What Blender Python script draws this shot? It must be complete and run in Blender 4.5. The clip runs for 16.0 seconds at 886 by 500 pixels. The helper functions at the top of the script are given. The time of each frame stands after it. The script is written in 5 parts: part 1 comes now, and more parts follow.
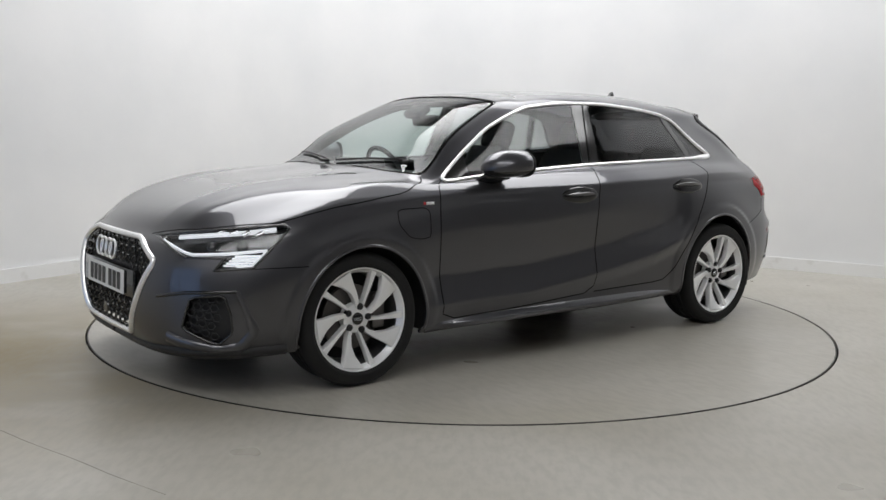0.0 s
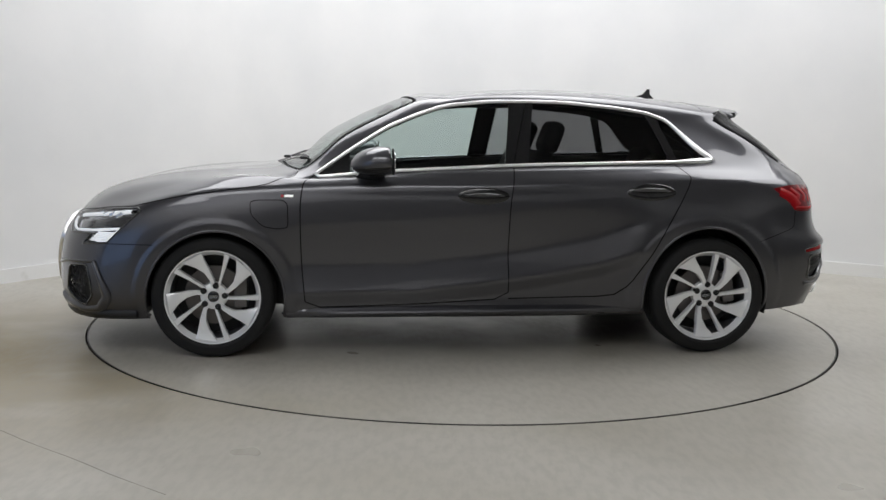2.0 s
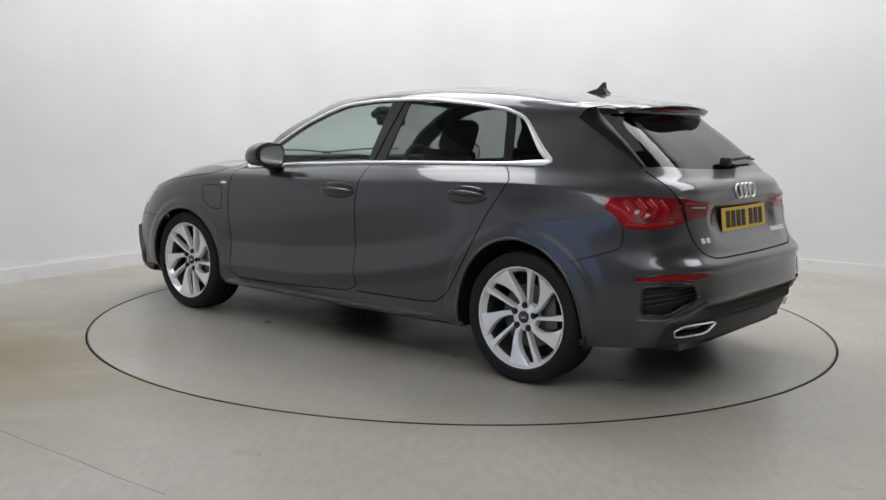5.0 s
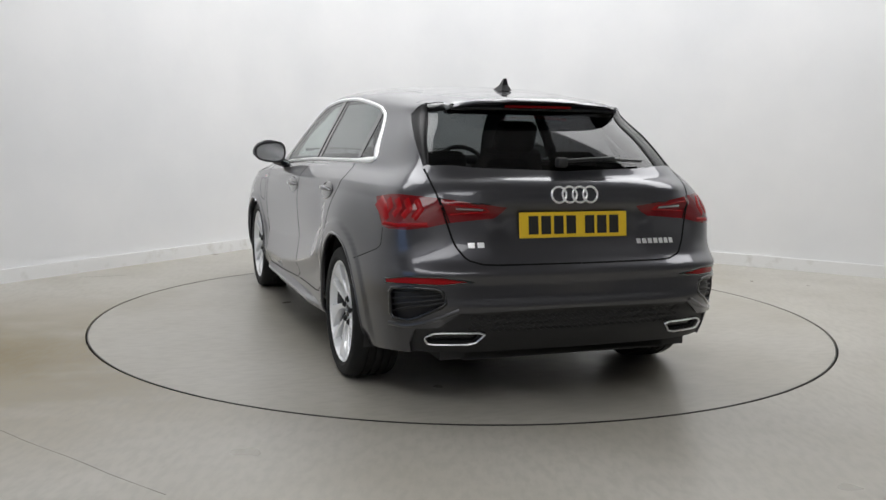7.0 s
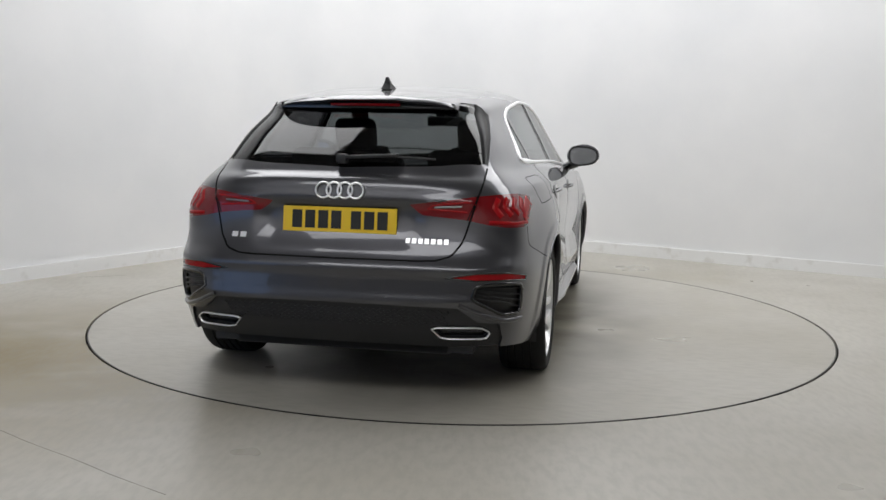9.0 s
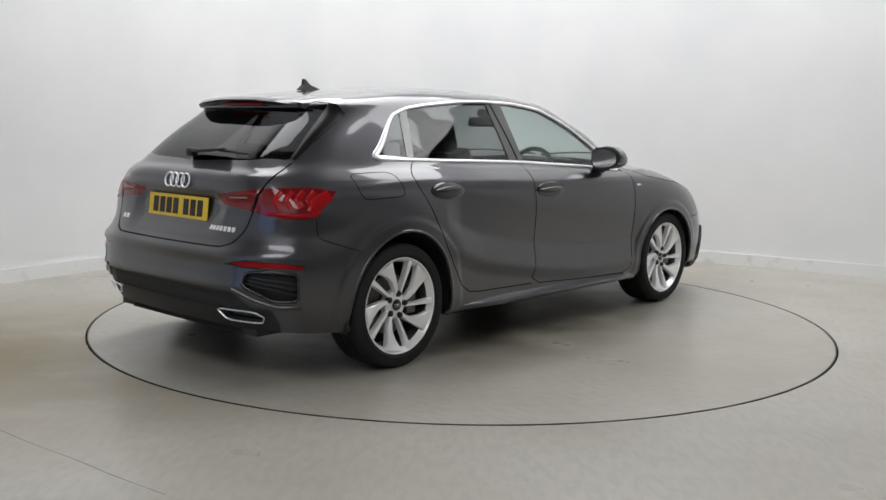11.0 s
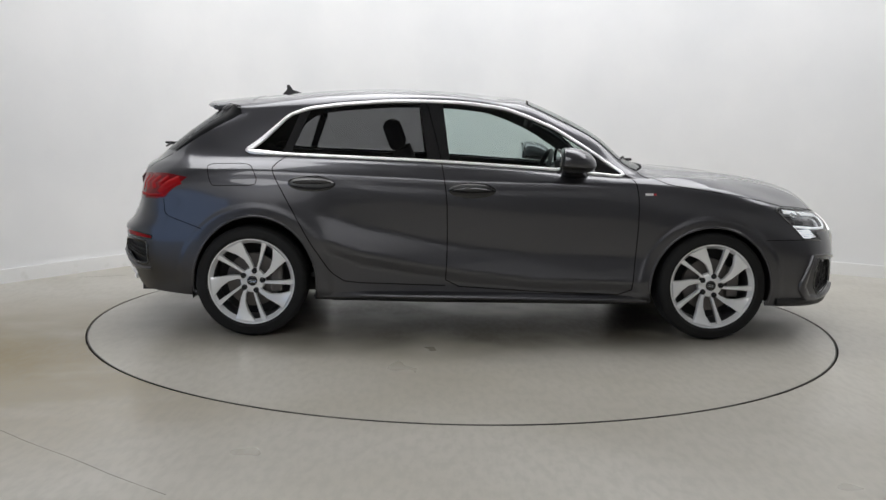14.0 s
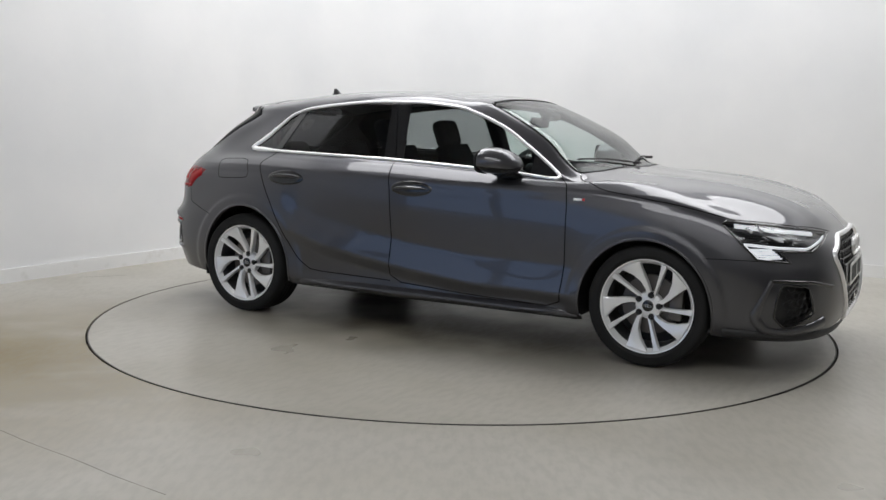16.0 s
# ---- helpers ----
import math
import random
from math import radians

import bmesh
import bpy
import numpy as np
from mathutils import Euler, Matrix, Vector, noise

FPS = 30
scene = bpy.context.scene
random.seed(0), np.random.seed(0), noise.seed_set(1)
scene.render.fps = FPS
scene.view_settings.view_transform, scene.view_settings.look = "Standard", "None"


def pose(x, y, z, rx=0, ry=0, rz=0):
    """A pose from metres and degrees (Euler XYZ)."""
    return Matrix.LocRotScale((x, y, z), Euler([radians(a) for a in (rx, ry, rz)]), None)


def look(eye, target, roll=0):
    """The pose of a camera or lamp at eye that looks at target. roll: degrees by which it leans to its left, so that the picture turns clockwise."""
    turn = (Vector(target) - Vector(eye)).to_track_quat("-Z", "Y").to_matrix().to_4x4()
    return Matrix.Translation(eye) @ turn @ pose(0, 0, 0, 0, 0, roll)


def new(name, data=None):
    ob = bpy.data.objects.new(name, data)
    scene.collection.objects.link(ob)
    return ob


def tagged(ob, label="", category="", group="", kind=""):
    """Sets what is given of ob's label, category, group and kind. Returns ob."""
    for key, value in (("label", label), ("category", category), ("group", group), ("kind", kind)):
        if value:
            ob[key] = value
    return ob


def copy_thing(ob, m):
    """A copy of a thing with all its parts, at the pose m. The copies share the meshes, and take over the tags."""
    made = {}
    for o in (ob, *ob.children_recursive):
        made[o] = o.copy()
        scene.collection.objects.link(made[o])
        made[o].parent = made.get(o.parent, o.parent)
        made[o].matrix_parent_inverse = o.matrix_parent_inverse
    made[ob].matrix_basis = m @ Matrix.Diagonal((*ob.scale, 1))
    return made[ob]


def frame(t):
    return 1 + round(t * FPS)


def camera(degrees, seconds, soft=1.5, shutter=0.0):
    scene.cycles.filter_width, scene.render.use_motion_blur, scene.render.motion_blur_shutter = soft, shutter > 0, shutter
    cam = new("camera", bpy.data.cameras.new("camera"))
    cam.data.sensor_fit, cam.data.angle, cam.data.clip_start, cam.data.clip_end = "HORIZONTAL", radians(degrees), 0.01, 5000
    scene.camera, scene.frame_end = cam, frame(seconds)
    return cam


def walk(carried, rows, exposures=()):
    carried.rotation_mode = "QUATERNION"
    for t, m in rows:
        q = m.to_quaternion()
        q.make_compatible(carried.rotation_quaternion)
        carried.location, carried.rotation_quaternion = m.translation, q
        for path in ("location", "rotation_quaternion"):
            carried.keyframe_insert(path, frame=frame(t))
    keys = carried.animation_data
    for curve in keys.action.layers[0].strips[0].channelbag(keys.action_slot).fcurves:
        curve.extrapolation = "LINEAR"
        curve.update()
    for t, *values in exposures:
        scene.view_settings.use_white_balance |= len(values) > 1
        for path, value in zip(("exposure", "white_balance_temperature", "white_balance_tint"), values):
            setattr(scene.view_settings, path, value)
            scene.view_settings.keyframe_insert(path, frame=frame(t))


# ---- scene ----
from mathutils.bvhtree import BVHTree

# ---- camera: stands still before the turntable ----
EYE = Vector((0.0, -5.982, 1.215))
YAW, PITCH, ROLL = radians(1.093), radians(-7.572), 0.956
AHEAD = Vector((-math.sin(YAW) * math.cos(PITCH), math.cos(YAW) * math.cos(PITCH), math.sin(PITCH)))
cam = camera(50.25, 16.0, soft=1.5)
walk(cam, [(0.0, look(EYE, EYE + AHEAD * 6, ROLL)), (16.0, look(EYE, EYE + AHEAD * 6, ROLL))], exposures=[(0.0, 0.0), (16.0, 0.0)])

TABLE_R = 2.259                 # radius of the turntable
TURN_START, TURN_RATE = 218.18, -15.369   # heading in degrees, degrees a second
CAR_OFF = (-0.099, -0.200)      # the turntable's axis in the car's own space

# ---- world: indoors, almost no light of its own ----
world = bpy.data.worlds.new("world")
scene.world = world
world.use_nodes = True
world.node_tree.nodes["Background"].inputs[0].default_value = (0.8, 0.85, 0.9, 1)
world.node_tree.nodes["Background"].inputs[1].default_value = 0.1


# ---- materials ----
def mat(name, color, rough=0.5, metal=0.0, spec=0.5, coat=0.0, coat_rough=0.03, emit=0.0, emit_color=None):
    m = bpy.data.materials.new(name)
    m.use_nodes = True
    b = m.node_tree.nodes["Principled BSDF"]
    b.inputs["Base Color"].default_value = (*color, 1)
    b.inputs["Roughness"].default_value = rough
    b.inputs["Metallic"].default_value = metal
    b.inputs["Specular IOR Level"].default_value = spec
    b.inputs["Coat Weight"].default_value = coat
    b.inputs["Coat Roughness"].default_value = coat_rough
    if emit:
        b.inputs["Emission Color"].default_value = (*(emit_color or color), 1)
        b.inputs["Emission Strength"].default_value = emit
    return m


def noise_mix(m, scale, color_a, color_b, lo=0.35, hi=0.65, detail=4.0, stretch=(1, 1, 1), into="Base Color"):
    """Mixes two colours (or two values) by noise at a real-world size into one input."""
    nt = m.node_tree
    b = nt.nodes["Principled BSDF"]
    tc, mp = nt.nodes.new("ShaderNodeTexCoord"), nt.nodes.new("ShaderNodeMapping")
    mp.inputs["Scale"].default_value = stretch
    nz, rp = nt.nodes.new("ShaderNodeTexNoise"), nt.nodes.new("ShaderNodeValToRGB")
    nz.inputs["Scale"].default_value, nz.inputs["Detail"].default_value = scale, detail
    rp.color_ramp.elements[0].position, rp.color_ramp.elements[1].position = lo, hi
    ca = color_a if isinstance(color_a, tuple) else (color_a,) * 3
    cb = color_b if isinstance(color_b, tuple) else (color_b,) * 3
    rp.color_ramp.elements[0].color, rp.color_ramp.elements[1].color = (*ca, 1), (*cb, 1)
    nt.links.new(tc.outputs["Object"], mp.inputs[0])
    nt.links.new(mp.outputs[0], nz.inputs["Vector"])
    nt.links.new(nz.outputs["Fac"], rp.inputs[0])
    nt.links.new(rp.outputs[0], b.inputs[into])
    return rp


def bumped(m, scale, strength, distance=0.002, detail=3.0):
    nt = m.node_tree
    tc, nz, bp = nt.nodes.new("ShaderNodeTexCoord"), nt.nodes.new("ShaderNodeTexNoise"), nt.nodes.new("ShaderNodeBump")
    nz.inputs["Scale"].default_value, nz.inputs["Detail"].default_value = scale, detail
    bp.inputs["Strength"].default_value, bp.inputs["Distance"].default_value = strength, distance
    nt.links.new(tc.outputs["Object"], nz.inputs["Vector"])
    nt.links.new(nz.outputs["Fac"], bp.inputs["Height"])
    nt.links.new(bp.outputs[0], nt.nodes["Principled BSDF"].inputs["Normal"])
    return m


def glass(name, color, rough=0.0):
    """A thin tinted pane: see-through by its tint, with a clear reflection."""
    m = bpy.data.materials.new(name)
    m.use_nodes = True
    nt = m.node_tree
    nt.nodes.clear()
    out, mix = nt.nodes.new("ShaderNodeOutputMaterial"), nt.nodes.new("ShaderNodeMixShader")
    tr, gl, lw = nt.nodes.new("ShaderNodeBsdfTransparent"), nt.nodes.new("ShaderNodeBsdfGlossy"), nt.nodes.new("ShaderNodeLayerWeight")
    pw, ma = nt.nodes.new("ShaderNodeMath"), nt.nodes.new("ShaderNodeMath")
    tr.inputs[0].default_value = (*color, 1)
    gl.inputs["Roughness"].default_value = rough
    pw.operation, ma.operation = "POWER", "MULTIPLY_ADD"      # more gloss at a slant
    pw.inputs[1].default_value, ma.inputs[1].default_value, ma.inputs[2].default_value = 4.5, 0.9, 0.04
    nt.links.new(lw.outputs["Facing"], pw.inputs[0])
    nt.links.new(pw.outputs[0], ma.inputs[0])
    nt.links.new(ma.outputs[0], mix.inputs[0])
    nt.links.new(tr.outputs[0], mix.inputs[1])
    nt.links.new(gl.outputs[0], mix.inputs[2])
    nt.links.new(mix.outputs[0], out.inputs[0])
    return m


PAINT = mat("grey_metallic_paint", (0.074, 0.074, 0.082), 0.33, 0.82, spec=0.4, coat=1.0, coat_rough=0.016)
BLACK_GLOSS = mat("gloss_black", (0.008, 0.008, 0.009), 0.12, coat=0.6)
BLACK_PLASTIC = bumped(mat("black_plastic", (0.014, 0.014, 0.015), 0.5), 900, 0.15)
SEAM = mat("shut_gap", (0.004, 0.004, 0.004), 0.9, spec=0.1)
CHROME = mat("satin_chrome", (0.95, 0.95, 0.955), 0.34, 0.9)
SATIN_GREY = mat("satin_grey_trim", (0.33, 0.33, 0.34), 0.3, 0.8)
RUBBER = bumped(mat("tyre_rubber", (0.012, 0.012, 0.012), 0.72, spec=0.3), 400, 0.2)
RIM = mat("silver_alloy", (0.90, 0.905, 0.91), 0.30, 0.35, coat=0.5)
RIM_DARK = mat("alloy_pocket", (0.12, 0.12, 0.125), 0.45, 0.8)
IRON = mat("brake_iron", (0.16, 0.15, 0.145), 0.45, 0.9)
GLASS_CLEAR = glass("clear_glass", (0.72, 0.79, 0.77))
FRIT = mat("black_glass_border", (0.006, 0.006, 0.007), 0.35, spec=0.15)
GLASS_REAR = glass("dark_rear_glass", (0.17, 0.172, 0.18))
GLASS_DARK = glass("privacy_glass", (0.36, 0.365, 0.37))
LENS_CLEAR = glass("lamp_lens", (0.94, 0.95, 0.96))
LENS_RED = mat("red_lens", (0.33, 0.005, 0.008), 0.20, coat=0.0, spec=0.18)
LENS_DEEP = mat("dark_red_lens", (0.16, 0.003, 0.006), 0.08, coat=0.25)
LAMP_SILVER = mat("lamp_silver", (0.75, 0.76, 0.78), 0.15, 1.0)
# weak glow added in place of light caught by the unlit lamp strips
STRIP_GLOW = mat("strip_added_glow", (0.9, 0.92, 0.95), 0.3, emit=0.45)
PLATE_WHITE = mat("white_plate", (0.78, 0.78, 0.76), 0.35)
PLATE_YELLOW = mat("yellow_plate", (0.78, 0.52, 0.025), 0.35)
PLATE_INK = mat("plate_ink", (0.012, 0.012, 0.012), 0.5)
WHITE_SMALL = mat("white_print", (0.8, 0.8, 0.8), 0.4)
RED_SMALL = mat("red_print", (0.5, 0.02, 0.03), 0.4)
CLOTH = bumped(mat("black_seat_cloth", (0.018, 0.018, 0.02), 0.85, spec=0.2), 700, 0.4)
CABIN = bumped(mat("dark_cabin_trim", (0.022, 0.022, 0.024), 0.7), 600, 0.2)
LINER = mat("grey_headlining", (0.30, 0.30, 0.29), 0.9)

LIGHT_LEFT, LIGHT_RIGHT, FILL_NEAR = 106, 138, 102     # watts; the near one is added fill

# The floor is worn grey epoxy; tyre marks and faint brown water stains
FLOOR_A, FLOOR_B = (0.368, 0.350, 0.306), (0.42, 0.402, 0.357)


# ---- helpers for parts ----
def link_mesh(name, verts, faces, material, parent=None, label="", smooth=True, normals=None):
    me = bpy.data.meshes.new(name)
    me.from_pydata([tuple(v) for v in verts], [], [tuple(f) for f in faces])
    me.materials.append(material)
    if smooth:
        me.polygons.foreach_set("use_smooth", [True] * len(me.polygons))
    me.update()
    if normals is not None:
        me.normals_split_custom_set_from_vertices([tuple(n) for n in normals])
    ob = new(name, me)
    if parent is not None:
        ob.parent = parent
    if label:
        ob["label"] = label
    return ob


def part(name, bm, material, parent=None, label="", smooth=True, sharp=35):
    """Links a bmesh as one mesh object under a thing or a part."""
    me = bpy.data.meshes.new(name)
    bmesh.ops.recalc_face_normals(bm, faces=bm.faces)
    for f in bm.faces:
        f.smooth = smooth
    if smooth:
        for e in bm.edges:
            if len(e.link_faces) == 2 and e.calc_face_angle(0) > radians(sharp):
                e.smooth = False
    bm.to_mesh(me)
    bm.free()
    me.materials.append(material)
    ob = new(name, me)
    if parent is not None:
        ob.parent = parent
    if label:
        ob["label"] = label
    return ob


def box(bm, size, m, bevel=0.0, segments=2):
    r = bmesh.ops.create_cube(bm, size=1.0, matrix=m @ Matrix.Diagonal((*size, 1)))
    if bevel:
        edges = {e for v in r["verts"] for e in v.link_edges}
        bmesh.ops.bevel(bm, geom=list(edges), offset=bevel, segments=segments, affect="EDGES", profile=0.5)
    return r


def lathe(bm, profile, n, m=Matrix()):
    """Turns a closed or open profile of (radius, height) about the local z axis."""
    rings = []
    for k in range(n):
        a = 2 * math.pi * k / n
        rings.append([bm.verts.new(m @ Vector((r * math.cos(a), r * math.sin(a), h))) for r, h in profile])
    for k in range(n):
        a, b = rings[k], rings[(k + 1) % n]
        for i in range(len(profile) - 1):
            bm.faces.new((a[i], a[i + 1], b[i + 1], b[i]))


def extrude_poly(bm, pts, depth, m=Matrix()):
    """A flat outline in local x, y given a thickness along local z."""
    lo = [bm.verts.new(m @ Vector((x, y, 0))) for x, y in pts]
    hi = [bm.verts.new(m @ Vector((x, y, depth))) for x, y in pts]
    n = len(pts)
    bm.faces.new(lo[::-1])
    bm.faces.new(hi)
    for i in range(n):
        bm.faces.new((lo[i], lo[(i + 1) % n], hi[(i + 1) % n], hi[i]))


def tube(bm, pts, r, n=8, closed=False):
    """A round bar along points."""
    pts = [Vector(p) for p in pts]
    rings = []
    for i, p in enumerate(pts):
        a = pts[i - 1] if (i or closed) else p
        b = pts[(i + 1) % len(pts)] if (i < len(pts) - 1 or closed) else p
        d = (b - a).normalized()
        s = d.cross(Vector((0, 0, 1)))
        s = s.normalized() if s.length > 1e-3 else Vector((1, 0, 0))
        t = d.cross(s)
        rings.append([bm.verts.new(p + r * (math.cos(q) * s + math.sin(q) * t)) for q in [2 * math.pi * k / n for k in range(n)]])
    for i in range(len(rings) - (0 if closed else 1)):
        a, b = rings[i], rings[(i + 1) % len(rings)]
        for k in range(n):
            bm.faces.new((a[k], a[(k + 1) % n], b[(k + 1) % n], b[k]))
    if not closed:
        bm.faces.new(rings[0][::-1])
        bm.faces.new(rings[-1])


# ---- the studio: a room whose far corner is rounded ----
WALL_U, WALL_V = Vector((0.525, 0.851, 0)), Vector((0.864, -0.504, 0))   # along the two far walls
CORNER = Vector((-1.047, 4.576, 0))
ROOM_H = 4.8


def wall_line():
    """The inner face of the two far walls in plan, with the rounded corner."""
    u, v = WALL_U.normalized(), WALL_V.normalized()
    r, pts = 1.3, [CORNER - u * 10.2]
    a, b = CORNER - u * r, CORNER + v * r
    c = a + v * r
    for k in range(17):
        q = math.pi / 2 * k / 16
        pts.append(c - v * r * math.cos(q) + u * r * math.sin(q))
    pts.append(CORNER + v * 13.0)
    return pts


def room():
    line = wall_line()
    u, v = WALL_U.normalized(), WALL_V.normalized()
    wall_mat = mat("white_wall_paint", (0.80, 0.80, 0.80), 0.55)
    noise_mix(wall_mat, 1.3, (0.77, 0.775, 0.78), (0.82, 0.82, 0.82), detail=8)
    bumped(wall_mat, 60, 0.08)
    base_mat = mat("white_skirting_paint", (0.78, 0.78, 0.77), 0.4)
    noise_mix(base_mat, 9, (0.66, 0.65, 0.62), (0.80, 0.80, 0.79), 0.25, 0.45)

    def sweep(name, z0, z1, t_in, t_out, m, label, category):
        bm = bmesh.new()
        rows = []
        n = len(line)
        for i, p in enumerate(line):
            d = (line[min(i + 1, n - 1)] - line[max(i - 1, 0)]).normalized()
            out = Vector((-d.y, d.x, 0))
            rows.append([bm.verts.new(p + out * o + Vector((0, 0, z))) for o, z in ((t_in, z0), (t_in, z1), (t_out, z1), (t_out, z0))])
        for a, b in zip(rows, rows[1:]):
            for k in range(4):
                bm.faces.new((a[k], a[(k + 1) % 4], b[(k + 1) % 4], b[k]))
        bm.faces.new(rows[0])
        bm.faces.new(rows[-1][::-1])
        return tagged(part(name, bm, m), label, category, kind="structure")

    sweep("wall_north", 0, ROOM_H, 0.0, 0.15, wall_mat, "white painted studio walls meeting in a rounded corner", "wall")
    sweep("baseboard", 0, 0.105, -0.018, -0.002, base_mat, "white scuffed skirting board along the studio wall", "skirting board")

    # unseen near walls behind the camera, dark below and pale above to shape reflections
    near_mat = mat("wall_reflection_dark", (0.19, 0.195, 0.20), 0.6)
    noise_mix(near_mat, 1.1, (0.17, 0.175, 0.18), (0.21, 0.215, 0.22), detail=6)
    back_mat = mat("wall_reflection_pale", (0.78, 0.78, 0.78), 0.6)
    noise_mix(back_mat, 1.1, (0.75, 0.755, 0.76), (0.80, 0.80, 0.80), detail=6)
    far_a, far_b = CORNER - u * 10.2, CORNER + v * 13.0
    def slab(bm, a, d, n, s0, s1, z0, z1):
        c = a + d * (s0 + s1) / 2 + n * 0.075 + Vector((0, 0, (z0 + z1) / 2))
        box(bm, (s1 - s0, 0.15, z1 - z0), Matrix.Translation(c) @ Matrix.Rotation(math.atan2(d.y, d.x), 4, "Z"))

    tone_split = 2.0
    for name, z0, z1, m, label in (("wall_east", tone_split, ROOM_H, back_mat, "unseen upper wall, pale to brighten the car's reflections"), ("wall_east_lower", 0, tone_split, near_mat, "unseen lower wall, dark to deepen the car's reflections")):
        bm = bmesh.new()
        slab(bm, far_b, -u, v, 0, 13.15, z0, z1)
        tagged(part(name, bm, m), label, "wall", kind="structure")
    d0, d1, top = 0.10, 3.3, 2.5
    for name, spans, m, label in (
            ("wall_south", ((-0.15, d0, tone_split, ROOM_H), (d1, 13.15, tone_split, ROOM_H), (d0, d1, top, ROOM_H)), back_mat, "unseen upper wall over a wide doorway, pale to brighten reflections"),
            ("wall_south_lower", ((-0.15, d0, 0, tone_split), (d1, 13.15, 0, tone_split)), near_mat, "unseen lower wall beside a wide doorway, dark to deepen reflections")):
        bm = bmesh.new()
        for s0, s1, z0, z1 in spans:
            slab(bm, far_a, v, -u, s0, s1, z0, z1)
        tagged(part(name, bm, m), label, "wall", kind="structure")
    sky = mat("daylight_outside", (0.1, 0.1, 0.1), 1.0, emit=0.85, emit_color=(0.40, 0.60, 1.0))
    bm = bmesh.new()
    slab(bm, far_a - u * 1.2, v, -u, d0 - 0.8, d1 + 0.8, 0.0, top + 0.6)
    tagged(part("backdrop", bm, sky), "pale blue daylight outside the doorway", "daylight", kind="structure")
    door_mat = mat("grey_door_metal", (0.30, 0.31, 0.33), 0.4, 0.6)
    for s0, s1, z0, z1 in ((d0, d0 + 0.07, 0, top), (d1 - 0.07, d1, 0, top), (1.3, 1.37, 0, top), (d0, d1, top - 0.07, top), (d0, d1, 1.30, 1.36)):
        bm = bmesh.new()
        slab(bm, far_a - u * 0.05, v, -u, s0, s1, z0, z1)
        tagged(part("door_1", bm, door_mat), "grey metal frame of the wide doorway", "door frame", kind="structure")

    # floor with a round opening for the turntable
    c0 = (far_a + far_b) / 2
    bm = bmesh.new()
    n = 192
    inner = [bm.verts.new((TABLE_R * math.cos(2 * math.pi * k / n), TABLE_R * math.sin(2 * math.pi * k / n), 0)) for k in range(n)]
    low = [bm.verts.new((w.co.x, w.co.y, -0.08)) for w in inner]
    outer = [bm.verts.new((c0.x + 16 * math.cos(2 * math.pi * k / n), c0.y + 16 * math.sin(2 * math.pi * k / n), 0)) for k in range(n)]
    for k in range(n):
        j = (k + 1) % n
        bm.faces.new((inner[k], outer[k], outer[j], inner[j]))
        bm.faces.new((inner[k], inner[j], low[j], low[k]))
    # near-black sheet stands in for the deep shade inside the table's gap
    pit = mat("gap_shade_black", (0.01, 0.01, 0.01), 0.9)
    pb = bmesh.new()
    lathe(pb, [(TABLE_R + 0.02, -0.07), (0.01, -0.07)], 96)
    tagged(part("floor_gap_shade", pb, pit, smooth=False), "near-black sheet under the turntable, standing in for shade in its gap", "pit", kind="structure")
    tagged(part("floor", bm, floor_material("floor_paint", False), smooth=False), "grey painted studio floor with faint brown water stains", "floor", kind="structure")

    # ceiling
    ceil_mat = mat("grey_ceiling_paint", (0.30, 0.30, 0.30), 0.7)
    bm = bmesh.new()
    ang = math.atan2(v.y, v.x)
    cc = CORNER - u * 6.5 + v * 6.5
    box(bm, (13.6, 13.6, 0.2), Matrix.Translation(cc + Vector((0, 0, ROOM_H + 0.1))) @ Matrix.Rotation(ang, 4, "Z"))
    tagged(part("ceiling", bm, ceil_mat), "plain grey studio ceiling", "ceiling", kind="structure")


